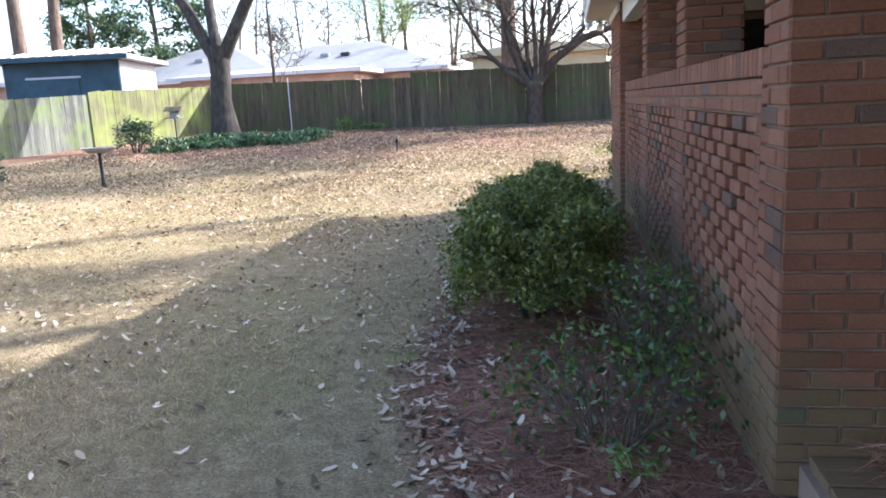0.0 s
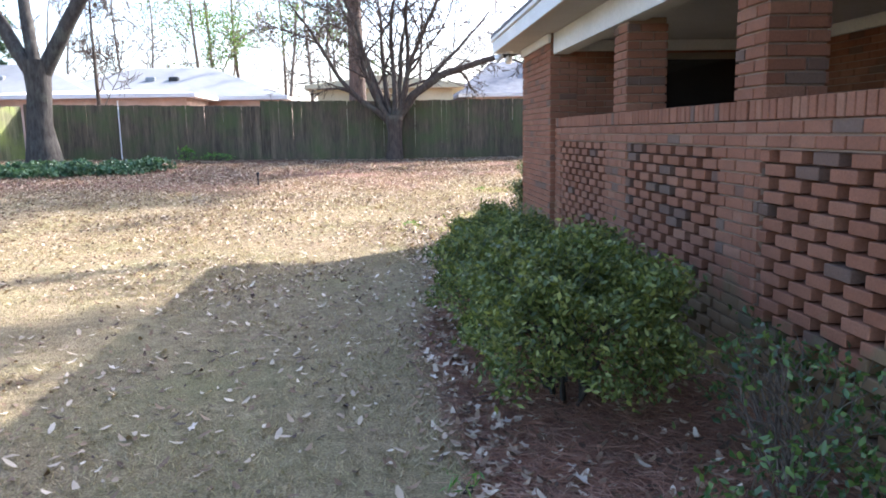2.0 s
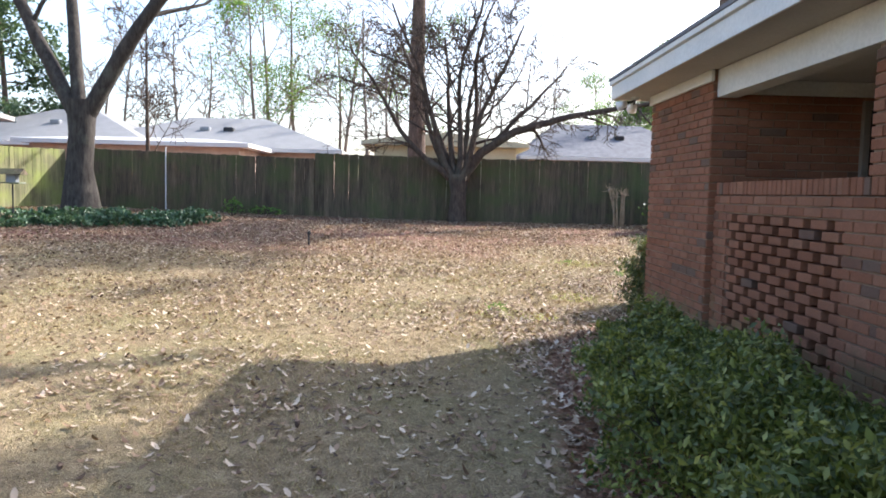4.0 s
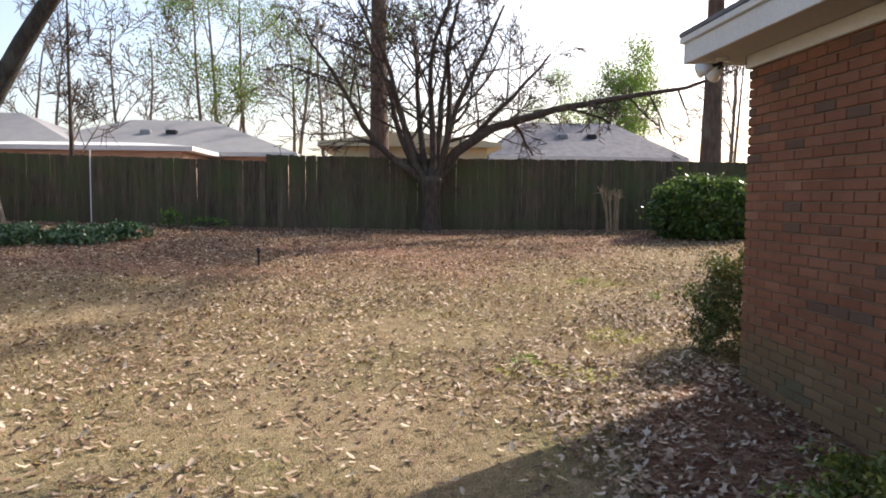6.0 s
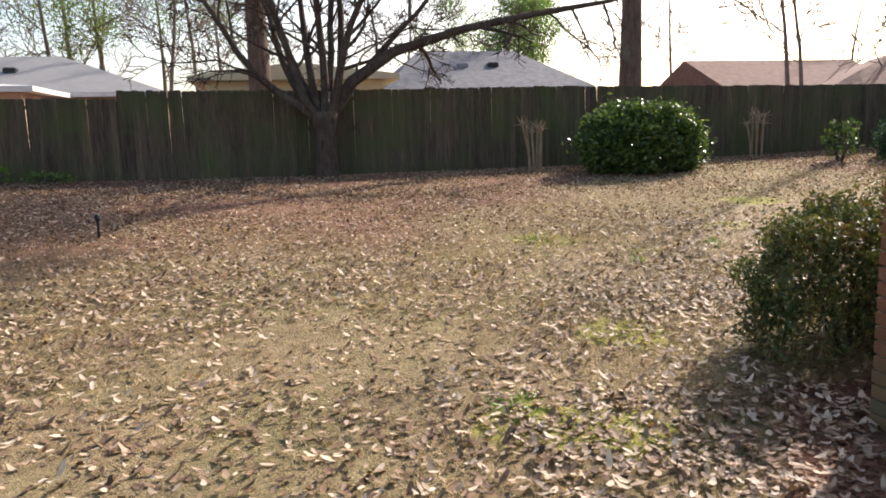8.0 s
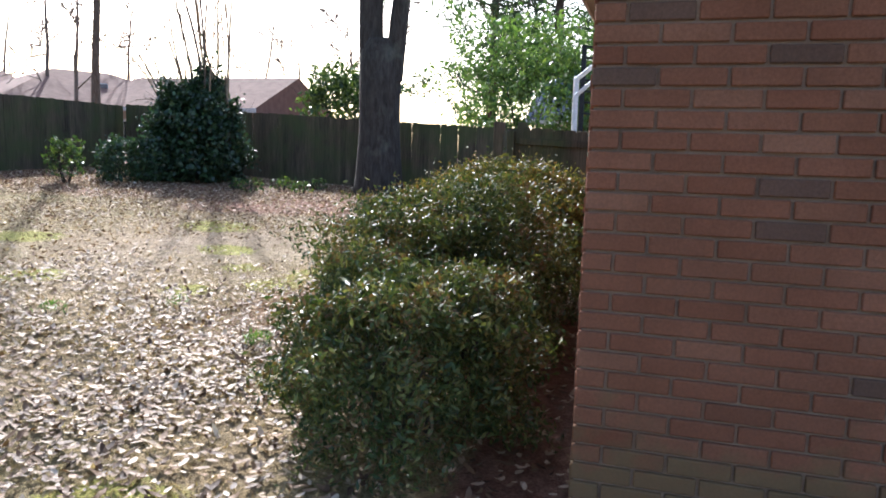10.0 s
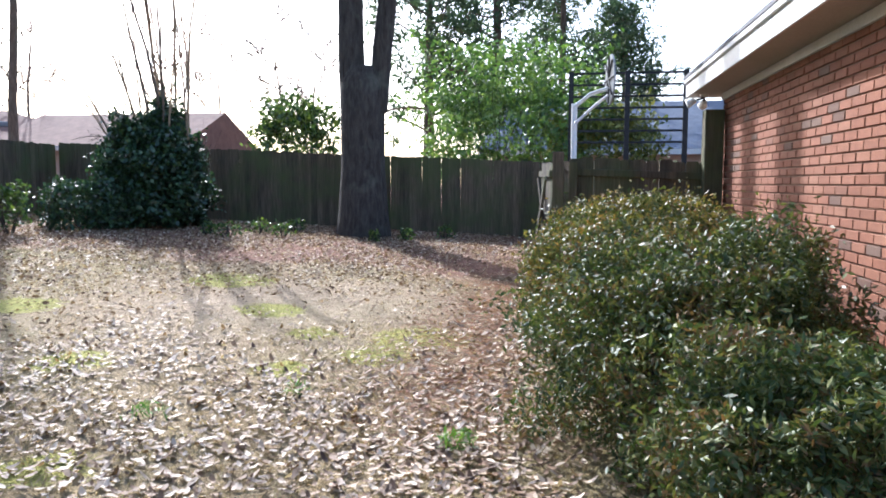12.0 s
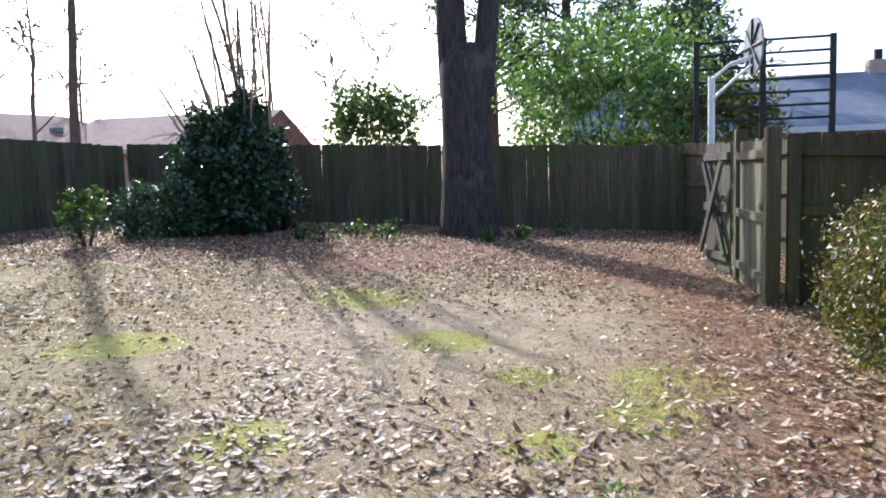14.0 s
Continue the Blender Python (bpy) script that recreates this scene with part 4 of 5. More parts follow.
# yard shrubs
shrub("domed_shrub", 5.25, 22.2, 1.27, 1.0, 1.4, 24000, 0.10, GLOSSY, "clipped domed glossy evergreen shrub by the fence", 77, "", 0.09, 0.45, 0.0, low=-0.8)
shrub("ivy_mound", 12.3, 20.75, 0.85, 0.95, 2.12, 26000, 0.10, IVY, "dark ivy heaped over an old stump", 78, "", 0.34, 0.7, 0.0, taper=0.3, low=-0.8)
shrub("ivy_skirt", 11.2, 21.45, 0.75, 0.75, 0.9, 5000, 0.085, IVY, "low ivy and privet beside the stump", 79, "", 0.3, 0.6, 0.0, low=-0.8)
shrub("privet_clump", 9.6, 21.75, 0.32, 0.35, 0.85, 520, 0.10, GLOSSY, "small glossy privet by the fence", 80, "", 0.3, 0.5, 0.05, 8)
for k, (wx, wy, wr) in enumerate(((11.0, 18.6, 0.35), (11.6, 17.8, 0.28), (11.3, 19.1, 0.2), (12.2, 15.6, 0.2), (11.9, 18.4, 0.3), (12.9, 15.0, 0.22), (12.6, 17.9, 0.25), (11.7, 16.1, 0.15))):
    shrub("low_weed", wx, wy, wr * 0.7, wr * 0.7, 0.16 + wr * 0.4, 110, 0.08, GLOSSY, "low glossy weed in the leaf litter", 400 + k, "low weeds", 0.4, 0.5, 0.0, 6)
shrub("evergreen_tree", 18.2, 14.2, 2.0, 2.3, 4.2, 10500, 0.16, EVERGREEN, "broad airy evergreen shrub beyond the east fence", 83, "shrubs beyond the fence", 0.6, 0.5, 0.1, 26)
shrub("evergreen_tree", 18.5, 11.7, 1.3, 1.4, 3.2, 5000, 0.17, HEDGE, "broad evergreen shrub beyond the east fence", 84, "shrubs beyond the fence", 0.3, 0.5)
shrub("evergreen_tree", 18.0, 19.9, 1.1, 1.1, 3.0, 3500, 0.17, GLOSSY, "evergreen shrub beyond the east fence", 85, "shrubs beyond the fence", 0.3, 0.5)
ivy_rng = random.Random(86)
for k in range(16):
    f = k / 15
    shrub("oak_ivy", -10.6 + 3.2 * f + ivy_rng.uniform(-0.25, 0.25), 18.6 + 1.8 * f + ivy_rng.uniform(-0.5, 0.7), ivy_rng.uniform(0.3, 0.6), ivy_rng.uniform(0.25, 0.5), ivy_rng.uniform(0.16, 0.36), 650, 0.085, IVY_PALE,
          "ivy creeping over the ground round the oak", 860 + k, "ivy patches", 0.4, 0.7, 0.0, 4)
shrub("small_evergreen", -11.3, 18.1, 0.42, 0.42, 0.85, 1700, 0.08, IVY, "small dark evergreen by the west fence", 88, "", 0.5)
shrub("flowering_shrub", -11.0, 11.9, 0.7, 0.6, 0.75, 2500, 0.06, IVY, "straggly dark shrub with one red bloom", 89, "", 0.3, 0.5, 0.05, 18)
bm = bmesh.new()
for k in range(7):
    bmesh.ops.create_icosphere(bm, subdivisions=1, radius=0.035, matrix=pose(-10.45 + 0.03 * math.cos(k), 12.0 + 0.03 * math.sin(k), gz1(-10.6, 12) + 0.66 + 0.015 * (k % 3), 20 * k, 15 * k) @ Matrix.Diagonal((1, 1, 0.5, 1)))
tagged(part("red_bloom", bm, RED_PETAL), "single red camellia bloom on the shrub", "flower")
shrub("fence_weed", -7.2, 23.6, 0.25, 0.2, 0.45, 160, 0.09, FRESH, "fresh green weed at the foot of the fence", 90, "", 0.3, 0.5, 0.0, 6)
shrub("fence_weed", -6.4, 23.9, 0.5, 0.2, 0.25, 200, 0.07, FRESH, "fresh green weed at the foot of the fence", 91, "", 0.3, 0.5, 0.0, 6)
for k, (wx, wy, wr, wn) in enumerate(((0.22, 2.66, 0.09, 60), (-0.93, 3.78, 0.10, 30), (2.33, 13.25, 0.10, 110), (2.28, 14.9, 0.09, 60), (2.9, 14.3, 0.08, 40), (-0.9, 11.5, 0.14, 60), (1.2, 14.4, 0.08, 40), (0.6, 15.6, 0.09, 40))):
    shrub("grass_weed", wx, wy, wr, wr, 0.09, wn, 0.07, FRESH, "tuft of fresh green weed in the lawn", 200 + k, "weed tufts", 0.4, 0.12, 0.0, 3)


def stub(x, y, h, seed):
    """A crape myrtle pollarded to pale knobby stems."""
    rng = np.random.default_rng(seed)
    root = tree_root("pollarded_shrub", x, y, "pollarded crape myrtle with pale knobbed stems", "shrub", "pollarded shrubs")
    for k in range(6):
        a = k * 1.05
        p, rr, d = bent(rng, (0.13 * math.cos(a), 0.10 * math.sin(a), -0.05), (0.03 * math.cos(a), 0.03 * math.sin(a), 1), h * rng.uniform(0.85, 1.1), 0.03, 0.022, 6, 0.035, 0.02)
        polys = [(p, rr), (np.array([p[-1] - d * 0.05, p[-1], p[-1] + d * 0.05]), np.array([0.03, 0.06, 0.02]))]
        for _ in range(9):
            q, r2, _e = bent(rng, p[-1], d * 0.4 + rng.normal(0, 0.6, 3) + (0, 0, 0.4), 0.2, 0.009, 0.004, 3, 0.1)
            polys.append((q, r2))
        V, F = tubes(polys, 7)
        attach("stem", mesh_np("stem", V, F), BARK_TAN, root, smooth=True)


stub(3.48, 23.6, 1.0, 301)
stub(9.0, 23.75, 0.98, 302)


def cane_clump(x, y):
    """Long upright bare canes rising out of the ivy."""
    rng = np.random.default_rng(310)
    root = tree_root("bare_cane_clump", x, y, "tall bare canes rising out of the ivy", "shrub")
    for k in range(20):
        a = rng.uniform(0, 6.28)
        lean = rng.uniform(0.25, 0.85) if k % 3 == 0 else rng.normal(0.05, 0.05)
        polys, tips = [], []
        p, rr, _ = bent(rng, (0.2 * math.cos(a), 0.22 * math.sin(a), -0.05), (rng.normal(0, 0.06), lean, 1), rng.uniform(3.4, 4.6) if lean > 0.2 else rng.uniform(4.8, 6.6), 0.045 if k < 8 else 0.028, 0.01, 9, 0.05, 0.03)
        polys.append((p, rr))
        branch_out(rng, polys, p, rr, 1.6, 2, 6, 0.35, 0.12, 0.04, tips, 0.4, 0.45, 0.006)
        V, F = tubes(polys, 5)
        attach("cane", mesh_np("cane", V, F), BARK_TAN if k % 2 else BARK_TWIG, root)


cane_clump(12.5, 20.3)

# ---- garden things ----
root = holder("birdbath", -8.5, 12.4, gz1(-8.5, 12.4), "grey shallow birdbath on a thin stem", "birdbath")


def lathe(prof, seg=20):
    bm = bmesh.new()
    rings = [[bm.verts.new((r * math.cos(2 * math.pi * k / seg), r * math.sin(2 * math.pi * k / seg), z)) for k in range(seg)] for r, z in prof]
    for a, b2 in zip(rings, rings[1:]):
        for k in range(seg):
            bm.faces.new((a[k], a[(k + 1) % seg], b2[(k + 1) % seg], b2[k]))
    bm.faces.new(rings[-1])
    bm.faces.new(rings[0][::-1])
    return bm


part("stem", lathe([(0.07, -0.03), (0.05, 0.03), (0.03, 0.08), (0.028, 0.58), (0.05, 0.62)]), DARK, root, "", True)
part("bowl", lathe([(0.06, 0.62), (0.2, 0.64), (0.29, 0.70), (0.31, 0.72), (0.30, 0.725), (0.25, 0.68), (0.03, 0.655)], 28), CONCRETE, root, "grey weathered bowl", True)

root = holder("bird_feeder", -10.33, 18.5, gz1(-10.33, 18.5), "small wooden bird feeder on a pole", "bird feeder")
part("pole", lathe([(0.018, -0.1), (0.018, 0.87)], 10), DARK, root)
box_part("tray", -0.2, 0.2, -0.14, 0.14, 0.87, 0.90, FENCE_W, root)
box_part("hopper", -0.1, 0.1, -0.07, 0.07, 0.901, 1.06, GREY_BOARD, root)
bm = bmesh.new()
vs = [bm.verts.new(c) for c in ((-0.24, -0.17, 1.06), (0.24, -0.17, 1.06), (0.24, 0.17, 1.06), (-0.24, 0.17, 1.06), (-0.24, 0, 1.18), (0.24, 0, 1.18))]
for q in ((3, 2, 1, 0), (0, 1, 5, 4), (2, 3, 4, 5), (1, 2, 5), (3, 0, 4)):
    bm.faces.new([vs[i] for i in q])
part("roof", bm, FENCE, root)

root = holder("garden_stake", -4.04, 17.35, gz1(-4.04, 17.35), "short dark stake stuck in the lawn", "stake")
part("stake_body", lathe([(0.012, -0.1), (0.016, 0.02), (0.016, 0.2), (0.034, 0.23), (0.03, 0.27), (0.01, 0.29)], 10), DARK, root)

# pale conduit posts along the north fence
for cx, hh in ((-9.3, 1.75),):
    root = holder("pale_post", cx, FN - 0.1, gz1(cx, FN - 0.1), "thin pale metal post against the fence", "post", "pale posts")
    part("post_body", lathe([(0.014, -0.1), (0.014, hh), (0.028, hh), (0.028, hh + 0.03)], 10), WHITE_METAL, root)

# ---- beyond the gate: hoop and rail frame ----
root = holder("basketball_hoop", 13.0, 12.55, gz1(13, 12.55), "basketball hoop on a white pole with a ribbed round backboard", "basketball hoop")


def rod(name, pts, r, mat, parent, label="", sides=10):
    V, F = tubes([(np.array(pts, float), np.full(len(pts), r))], sides)
    return attach(name, mesh_np(name, V, F), mat, parent, label, True)


hz = root.location.z
rod("pole", [(0, 0, -0.1), (0, 0, 1.4), (0, 0, 2.68)], 0.055, WHITE_METAL, root, "white steel pole")
for s in (-0.12, 0.12):
    rod("arm", [(s, 0, 2.62), (s, -0.28, 2.85), (s, -0.60, 2.95)], 0.028, WHITE_METAL, root)
    rod("strut", [(s, 0, 2.30), (s, -0.35, 2.62), (s, -0.60, 2.82)], 0.022, WHITE_METAL, root)
bm = bmesh.new()
bmesh.ops.create_cone(bm, cap_ends=True, segments=40, radius1=0.46, radius2=0.46, depth=0.03, matrix=pose(0.05, -0.65, 3.12, 90, 0, 7))
board = part("backboard", bm, GREY_BOARD, root, "grey fan-shaped backboard")
for k in range(8):
    a = k * math.pi / 4
    e = Vector((0.45 * math.cos(a) * math.cos(radians(7)) + 0.05, -0.62 + 0.45 * math.cos(a) * math.sin(radians(7)), 3.12 + 0.44 * math.sin(a)))
    rod("rib", [(0.05, -0.615, 3.12), tuple(e)], 0.016, DARK, board, "", 6)
V, F = tubes([(np.array([(0.15 + 0.22 * math.cos(a), -0.92 + 0.22 * math.sin(a), 2.86) for a in np.linspace(0, 2 * math.pi, 25)]), np.full(25, 0.01))], 6)
attach("rim", mesh_np("rim", V, F), DARK, root, "dark steel rim")

root = holder("rail_frame", 14.55, 11.45, gz1(14.55, 11.45), "tall dark metal rail frame behind the fence", "frame")
for yy in (12.6, 11.46, 10.3):
    box_part("upright", -0.04, 0.04, yy - 11.45 - 0.05, yy - 11.45 + 0.05, -0.1, 3.8 - root.location.z, DARK, root)
for k in range(7):
    z = 2.35 + 0.235 * k - root.location.z
    for y0, y1 in ((10.35, 11.41), (11.51, 12.55)):
        box_part("rail", -0.015, 0.015, y0 - 11.45, y1 - 11.45, z - 0.022, z + 0.022, DARK, root)


# ---- neighbouring buildings ----
def far_house(name, x, y, turn, lx, ly, wall_h, roof_h, roof_mat, wall_mat, label, gable=False, windows=2, vents=0, chimney=False, group="neighbouring houses", ridge=None, trim=None):
    root = holder(name, x, y, gz1(x, y), label, "house", group)
    root.rotation_euler = (0, 0, radians(turn))
    box_part("wall", -lx / 2, lx / 2, -ly / 2, ly / 2, -0.3, wall_h, wall_mat, root, bevel=0.02)
    o = 0.5
    bm = bmesh.new()
    lo = [(-lx / 2 - o, -ly / 2 - o), (lx / 2 + o, -ly / 2 - o), (lx / 2 + o, ly / 2 + o), (-lx / 2 - o, ly / 2 + o)]
    rx = lx / 2 + o if gable else ridge or max(0.3, lx / 2 - ly / 2)
    vs = [bm.verts.new((*c, wall_h + 0.005)) for c in lo] + [bm.verts.new((*c, wall_h + 0.17)) for c in lo] + [bm.verts.new((-rx, 0, wall_h + roof_h)), bm.verts.new((rx, 0, wall_h + roof_h))]
    for q in ((3, 2, 1, 0), (0, 1, 5, 4), (1, 2, 6, 5), (2, 3, 7, 6), (3, 0, 4, 7), (4, 5, 9, 8), (6, 7, 8, 9), (5, 6, 9), (7, 4, 8)):
        bm.faces.new([vs[i] for i in q])
    rf = part("roof", bm, roof_mat, root)
    for s in (-1, 1):
        box_part("fascia", -lx / 2 - o - 0.02, lx / 2 + o + 0.02, s * (ly / 2 + o) - 0.02, s * (ly / 2 + o) + 0.02, wall_h - 0.02, wall_h + 0.16, trim or WHITE, root)
    for k in range(windows):
        wx = -lx / 2 + lx * (k + 0.5) / windows
        w = box_part("window", wx - 0.6, wx + 0.6, -ly / 2 - 0.04, -ly / 2 + 0.05, 0.9, 2.1, WHITE, root)
        box_part("pane", wx - 0.5, wx + 0.5, -ly / 2 - 0.055, -ly / 2 - 0.042, 1.0, 2.0, GLASS, w, bevel=0)
    for k in range(vents):
        vx = -rx * 0.6 + 1.2 * rx * (k + 0.5) / max(vents, 1)
        f = 0.55
        bm = bmesh.new()
        vz, vy = wall_h + 0.17 + (roof_h - 0.17) * f, -(ly / 2 + o) * (1 - f)
        box(bm, -0.25, 0.25, -0.2, 0.2, -0.1, 0.16, pose(vx, vy, vz), 0.05)
        part("roof_vent", bm, DARK if k else GREY_BOARD, rf, "dark roof vent" if k else "grey roof vent")
    if chimney:
        box_part("chimney", 2.2, 2.85, -0.25, 0.25, wall_h + roof_h - 0.6, wall_h + roof_h + 0.36, STUCCO, root, "brick chimney")
        box_part("chimney_pot", 2.42, 2.64, -0.1, 0.1, wall_h + roof_h + 0.362, wall_h + roof_h + 0.72, DARK, root)
    return root


far_house("far_house", -20.8, 43, 0, 10.5, 8.5, 2.9, 2.15, ROOF_PALE, STUCCO, "low brick house with a pale sunlit roof", vents=1)
far_house("far_house", -13.0, 44, 0, 12.6, 8.6, 3.05, 2.0, ROOF_PALE, STUCCO, "low house with a pale sunlit hipped roof", vents=2)
far_house("carport", -14.6, 37.2, 0, 9, 4, 2.55, 0.45, WHITE, STUCCO, "low carport with a bright white metal roof", windows=0, group="sheds")
far_house("cream_shed", -1.25, 37.2, 90, 5.4, 6.0, 3.0, 0.58, CREAM, CREAM, "cream metal shed with a low gabled roof", gable=True, windows=0, group="sheds")
far_house("far_house", 7.2, 44, 0, 8.4, 8, 3.2, 2.15, SHINGLE, STUCCO, "house with a dark grey hipped roof", vents=2, ridge=2.4)
far_house("far_house", 25, 45.5, 0, 9.5, 7, 3.2, 1.9, SHINGLE_RED, STUCCO, "brick gabled house with a brown shingle roof", gable=True)
far_house("far_house", 30.5, 40.5, -22, 11, 8, 3.0, 2.1, SHINGLE_RED, STUCCO, "brick house with a brown hipped roof", vents=1)
far_house("far_house", 31, 32.8, -90, 8.4, 7, 2.5, 1.85, SHINGLE_RED, STUCCO, "brick house with a brown shingle roof", gable=True)
far_house("far_house", 28.5, 7.5, -90, 15, 9, 2.6, 2.2, SHINGLE_BLUE, STUCCO, "house with a slate-blue roof and a chimney", gable=True, chimney=True)
shed = far_house("garden_shed", -19.2, 27.8, 14, 4.2, 4.5, 2.62, 0.6, ROOF_PALE, BLUE, "dark blue garden shed with a ribbed metal roof", windows=0, group="sheds", trim=BLUE)
box_part("end_wall", 2.105, 2.14, -2.2, 2.2, 0, 2.6, PALE_BLUE, shed, "pale blue painted end wall")
box_part("door", -1.2, 0.6, -2.30, -2.255, 0, 2.0, BLUE, shed)
box_part("door_trim", -1.3, 0.7, -2.32, -2.26, 2.005, 2.08, PALE_BLUE, shed)
for k in range(12):
    d = Vector((0, 2.75, 0.43))
    m = Matrix.Translation((-2.4 + 0.44 * k, -2.74, 2.805)) @ d.to_track_quat('X', 'Z').to_matrix().to_4x4()
    box_part("roof_rib", 0.0, 1.4 if k in (0, 11) else 2.5, -0.03, 0.03, -0.02, 0.05, WHITE, shed, m=m)
far_house("far_house", -29, 33, 20, 10, 6, 2.7, 1.8, ROOF_PALE, STUCCO, "low house behind the shed", group="neighbouring houses")


# ---- litter, straw, grass ----
def curled_leaves(rng, centres, k, low, high):
    """Curled dead leaves, each its own island: a fan round the midrib, lobed like oak (k of 15) or plain and pointed."""
    n = len(centres)
    th = np.linspace(0, 2 * math.pi, k, endpoint=False)
    if k > 9:
        lobe = (0.62 + 0.38 * np.cos(5 * th)) * np.where(np.abs(th - math.pi) < 0.3, 0.7, 1.0)
        px, py = np.cos(th) * (0.55 + 0.45 * lobe), np.sin(th) * 0.62 * lobe
    else:
        px, py = np.cos(th), np.sin(th) * np.abs(np.sin(th)) ** 0.5 * 0.46
    size = rng.uniform(low, high, (n, 1))
    curl, roll = rng.uniform(-0.1, 0.7, (n, 1)), rng.uniform(0.1, 0.9, (n, 1))
    lx, ly = px[None] * size, py[None] * size
    lz = (curl * px[None] ** 2 + roll * py[None] ** 2) * size
    a, tip = rng.uniform(0, 6.28, (n, 1)), rng.normal(0, 0.3, (n, 1))
    x, y = lx * np.cos(a) - ly * np.sin(a), lx * np.sin(a) + ly * np.cos(a)
    rim = np.stack([x, y, lz + tip * lx], -1) + centres[:, None]
    V = np.concatenate([centres[:, None], rim], 1).reshape(-1, 3)
    i = np.arange(k)
    F = np.stack([np.zeros(k, int), 1 + i, 1 + (i + 1) % k], -1)[None] + (np.arange(n) * (k + 1))[:, None, None]
    return V, F.reshape(-1, 3)


def fallen_leaves():
    rng = np.random.default_rng(500)
    n = 620000
    x, y = rng.uniform(-13, 14.2, n), rng.uniform(1.0, 24.2, n)
    wob = np.sin(x * 1.3 + 2 * np.sin(y * 0.7)) + np.sin(y * 1.9 + x * 0.4) + 0.7 * np.sin(x * 4.1 - y * 3.3)
    keep = 0.05 + 0.16 / (1 + np.exp(-(y - 7.5) / 1.2)) + 0.24 / (1 + np.exp(-(y - 11.5 - 0.1 * x - 0.5 * wob) / 0.9)) + 0.3 / (1 + np.exp(-(y - 17 - wob - 0.7 * np.maximum(x, 0)) / 1.0)) + 0.5 / (1 + np.exp(-(x - 8.2 - 0.4 * wob) / 0.7)) * (y > 11)
    keep *= np.clip(1 + 0.35 * wob, 0.25, 2)
    keep += 0.55 * np.exp(-((x - bed_edge(y) - 0.05) / 0.17) ** 2) * (y < 11)
    keep += 0.10 * (x > bed_edge(y)) * (y < 9)
    keep *= 1 - 0.8 * np.exp(-((x - 5.6) ** 2 / 3.5 + (y - 15.6) ** 2 / 4))
    keep += 0.5 * np.exp(-((y - 13.0 + 0.1 * (x - 3)) / 0.4) ** 2) * (x > 0.3) * (x < 8)
    keep += 0.5 * (np.abs(x + 0.1) < 0.9) * (y > 8.6) * (y < 11.6)
    inside = (x > WX - 0.02) & (y < NY + 0.02) & (x < EX + 0.1)
    k = (rng.random(n) < keep) & ~inside
    x, y = x[k], y[k]
    c = np.stack([x, y, gz(x, y) + rng.uniform(0.012, 0.035, len(x))], -1)
    close = (x > -4.5) & (x < 5.5) & (y < 16.5)
    far_v, far_f = leaves_at(rng, c[~close], 0.042 * rng.choice((0.7, 1.0, 1.0, 1.5), (~close).sum())[:, None], 0.45, 0.75, 0.65)
    near_v, near_f = curled_leaves(rng, c[close] - np.array([0, 0, 0.006]), 7, 0.015, 0.038)
    big = np.concatenate([far_v, near_v]), np.concatenate([far_f, near_f + len(far_v)])
    edge = (np.abs(x - bed_edge(y) - 0.05) < 0.35) & (y < 11) & (rng.random(len(x)) < 0.10) | (rng.random(len(x)) < 0.008)
    lobed = curled_leaves(rng, c[edge] + np.array([0, 0, 0.012]), 15, 0.022, 0.046)
    tagged(attach("oak_leaves", mesh_np("oak_leaves", *lobed), LITTER_BIG), "large curled pale brown lobed leaves on the ground", "leaves", kind="stuff")
    ob = attach("fallen_leaves", mesh_np("fallen_leaves", *big), LITTER)
    tagged(ob, "scattered dry tan and brown fallen leaves", "leaves", kind="stuff")


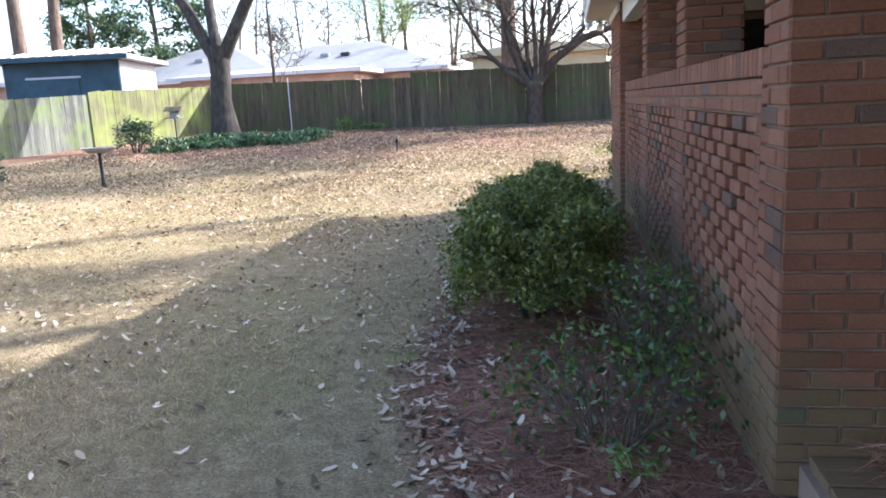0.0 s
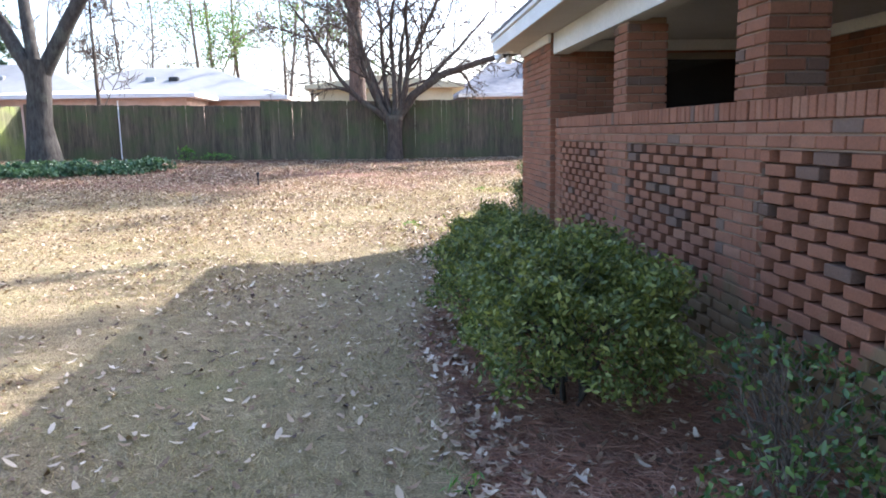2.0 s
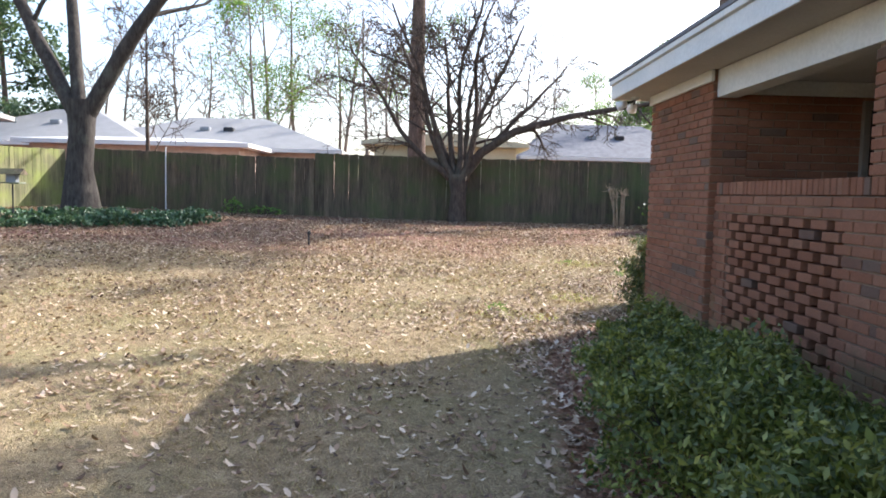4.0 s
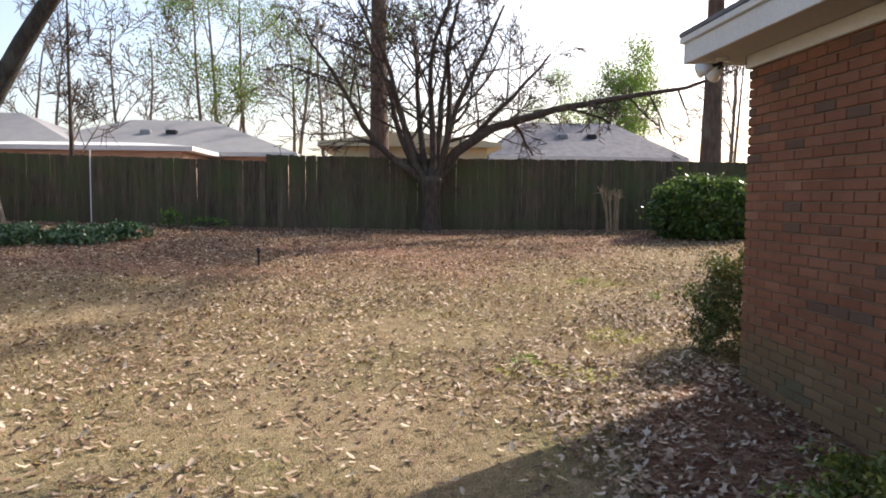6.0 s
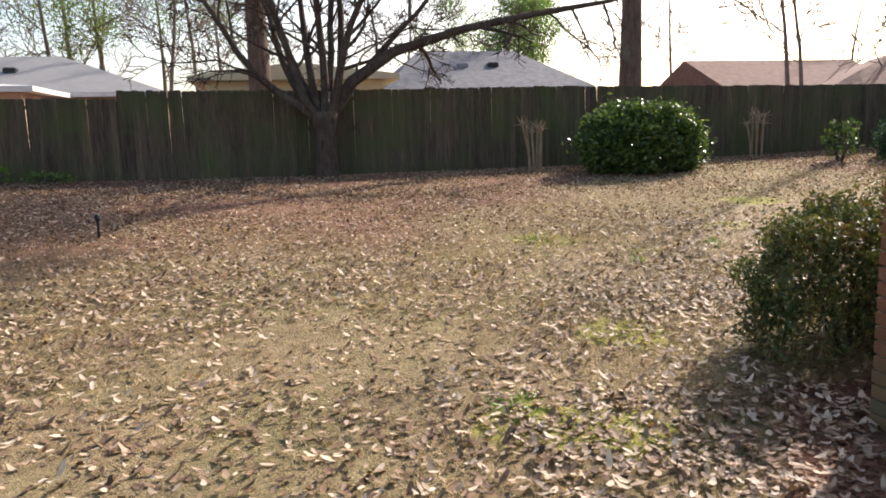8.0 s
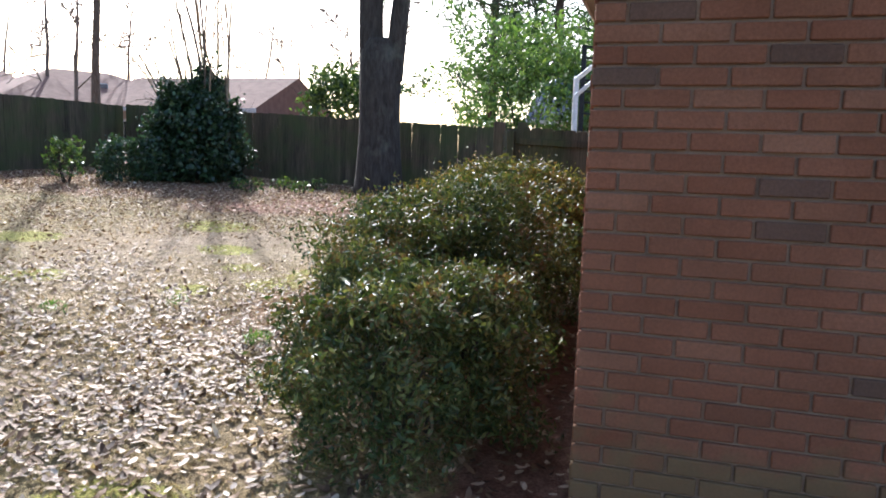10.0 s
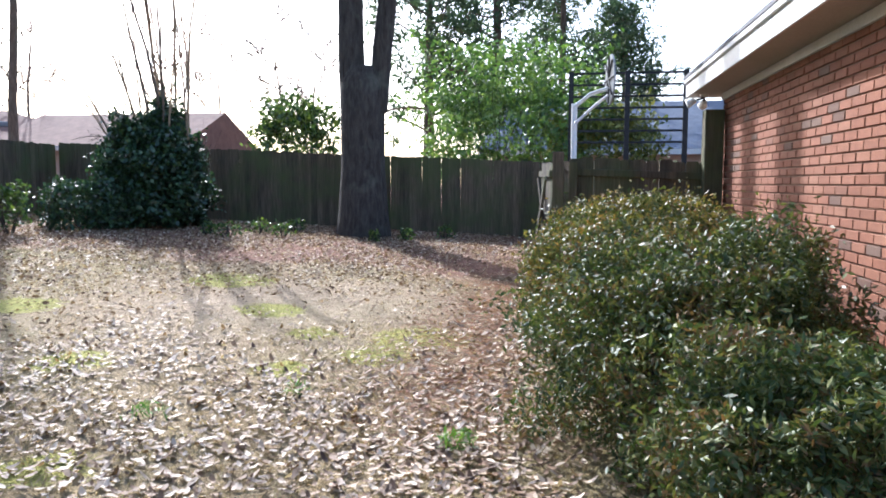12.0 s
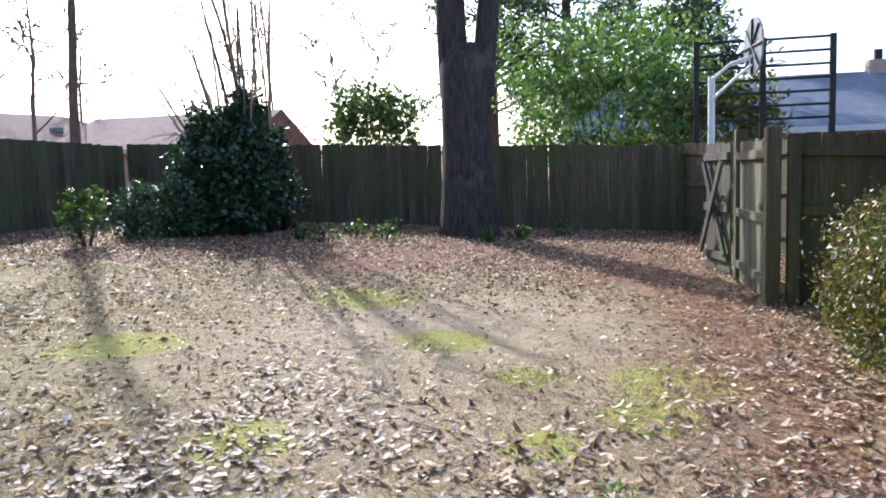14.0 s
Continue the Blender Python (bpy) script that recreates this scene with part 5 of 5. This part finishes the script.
def pine_straw():
    rng = np.random.default_rng(501)
    n = 60000
    y = rng.uniform(0.8, 10.8, n)
    x = rng.uniform(-1.3, 0.9, n)
    k = (x > bed_edge(y) + rng.normal(0, 0.08, n)) & ((x < SX) | (y < 2.5)) & ~((x > 0.75) & (y > 1.5))
    x, y = x[k], y[k]
    c = np.stack([x, y, gz(x, y) + rng.uniform(0.008, 0.03, len(x))], -1)
    V, F = leaves_at(rng, c, 0.17, 0.018, 0.92, 0.7)
    x2, y2 = rng.uniform(2.0, 8.0, 20000), rng.normal(13.35, 0.35, 20000)
    k = rng.random(20000) < np.clip((x2 - 2) / 2.5, 0, 0.6)
    c2 = np.stack([x2[k], y2[k], gz(x2[k], y2[k]) + 0.015], -1)
    V2, F2 = leaves_at(rng, c2, 0.17, 0.02, 0.92, 0.7)
    ob = attach("pine_straw", mesh_np("pine_straw", np.concatenate([V, V2]), np.concatenate([F, F2 + len(V)])), STRAW)
    tagged(ob, "reddish pine straw mulch in the bed", "mulch", kind="stuff")
    xs, ys = rng.uniform(0.95, 1.9, 2500), rng.uniform(1.75, 2.5, 2500)
    V, F = leaves_at(rng, np.stack([xs, ys, 0.185 + rng.uniform(0, 0.1, 2500) * (ys > 2.0)], -1), 0.2, 0.016, 0.6, 0.4)
    ob = attach("straw_heap", mesh_np("straw_heap", V, F), STRAW)
    tagged(ob, "heap of dry pine straw on the brick step", "mulch", kind="stuff")


def grass():
    rng = np.random.default_rng(502)
    n = 420000
    x, y = rng.uniform(-7, 8, n), rng.uniform(0.9, 19, n)
    k = ~((x > bed_edge(y) - 0.02) & (y < 11.6)) & ~((x > WX) & (y < NY + 1.5))
    k &= rng.random(n) < np.where(np.hypot(x + 1, y - 8) < 9, 1.0, 0.4)
    k &= rng.random(n) > 0.8 * np.exp(-((x - 5.6) ** 2 / 4 + (y - 15.4) ** 2 / 4.5))
    x, y = x[k], y[k]
    m = len(x)
    a = rng.uniform(0, 6.28, m)
    h = rng.uniform(0.012, 0.036, m)
    w = 0.004
    base = np.stack([x, y, gz(x, y) - 0.004], -1)
    lean = np.stack([rng.normal(0, 0.9, m) * h, rng.normal(0, 0.9, m) * h, h], -1)
    side = np.stack([np.cos(a) * w, np.sin(a) * w, np.zeros(m)], -1)
    V = np.stack([base - side, base + side, base + lean], 1).reshape(-1, 3)
    ob = attach("dry_grass", mesh_np("dry_grass", V, np.arange(3 * m).reshape(m, 3)), BLADE)
    tagged(ob, "short dormant tan lawn grass", "grass", kind="stuff")


fallen_leaves()
pine_straw()
grass()

# ---- brick facings ----
for owner, run, limit in later:
    facing(owner, *run, limit=limit)
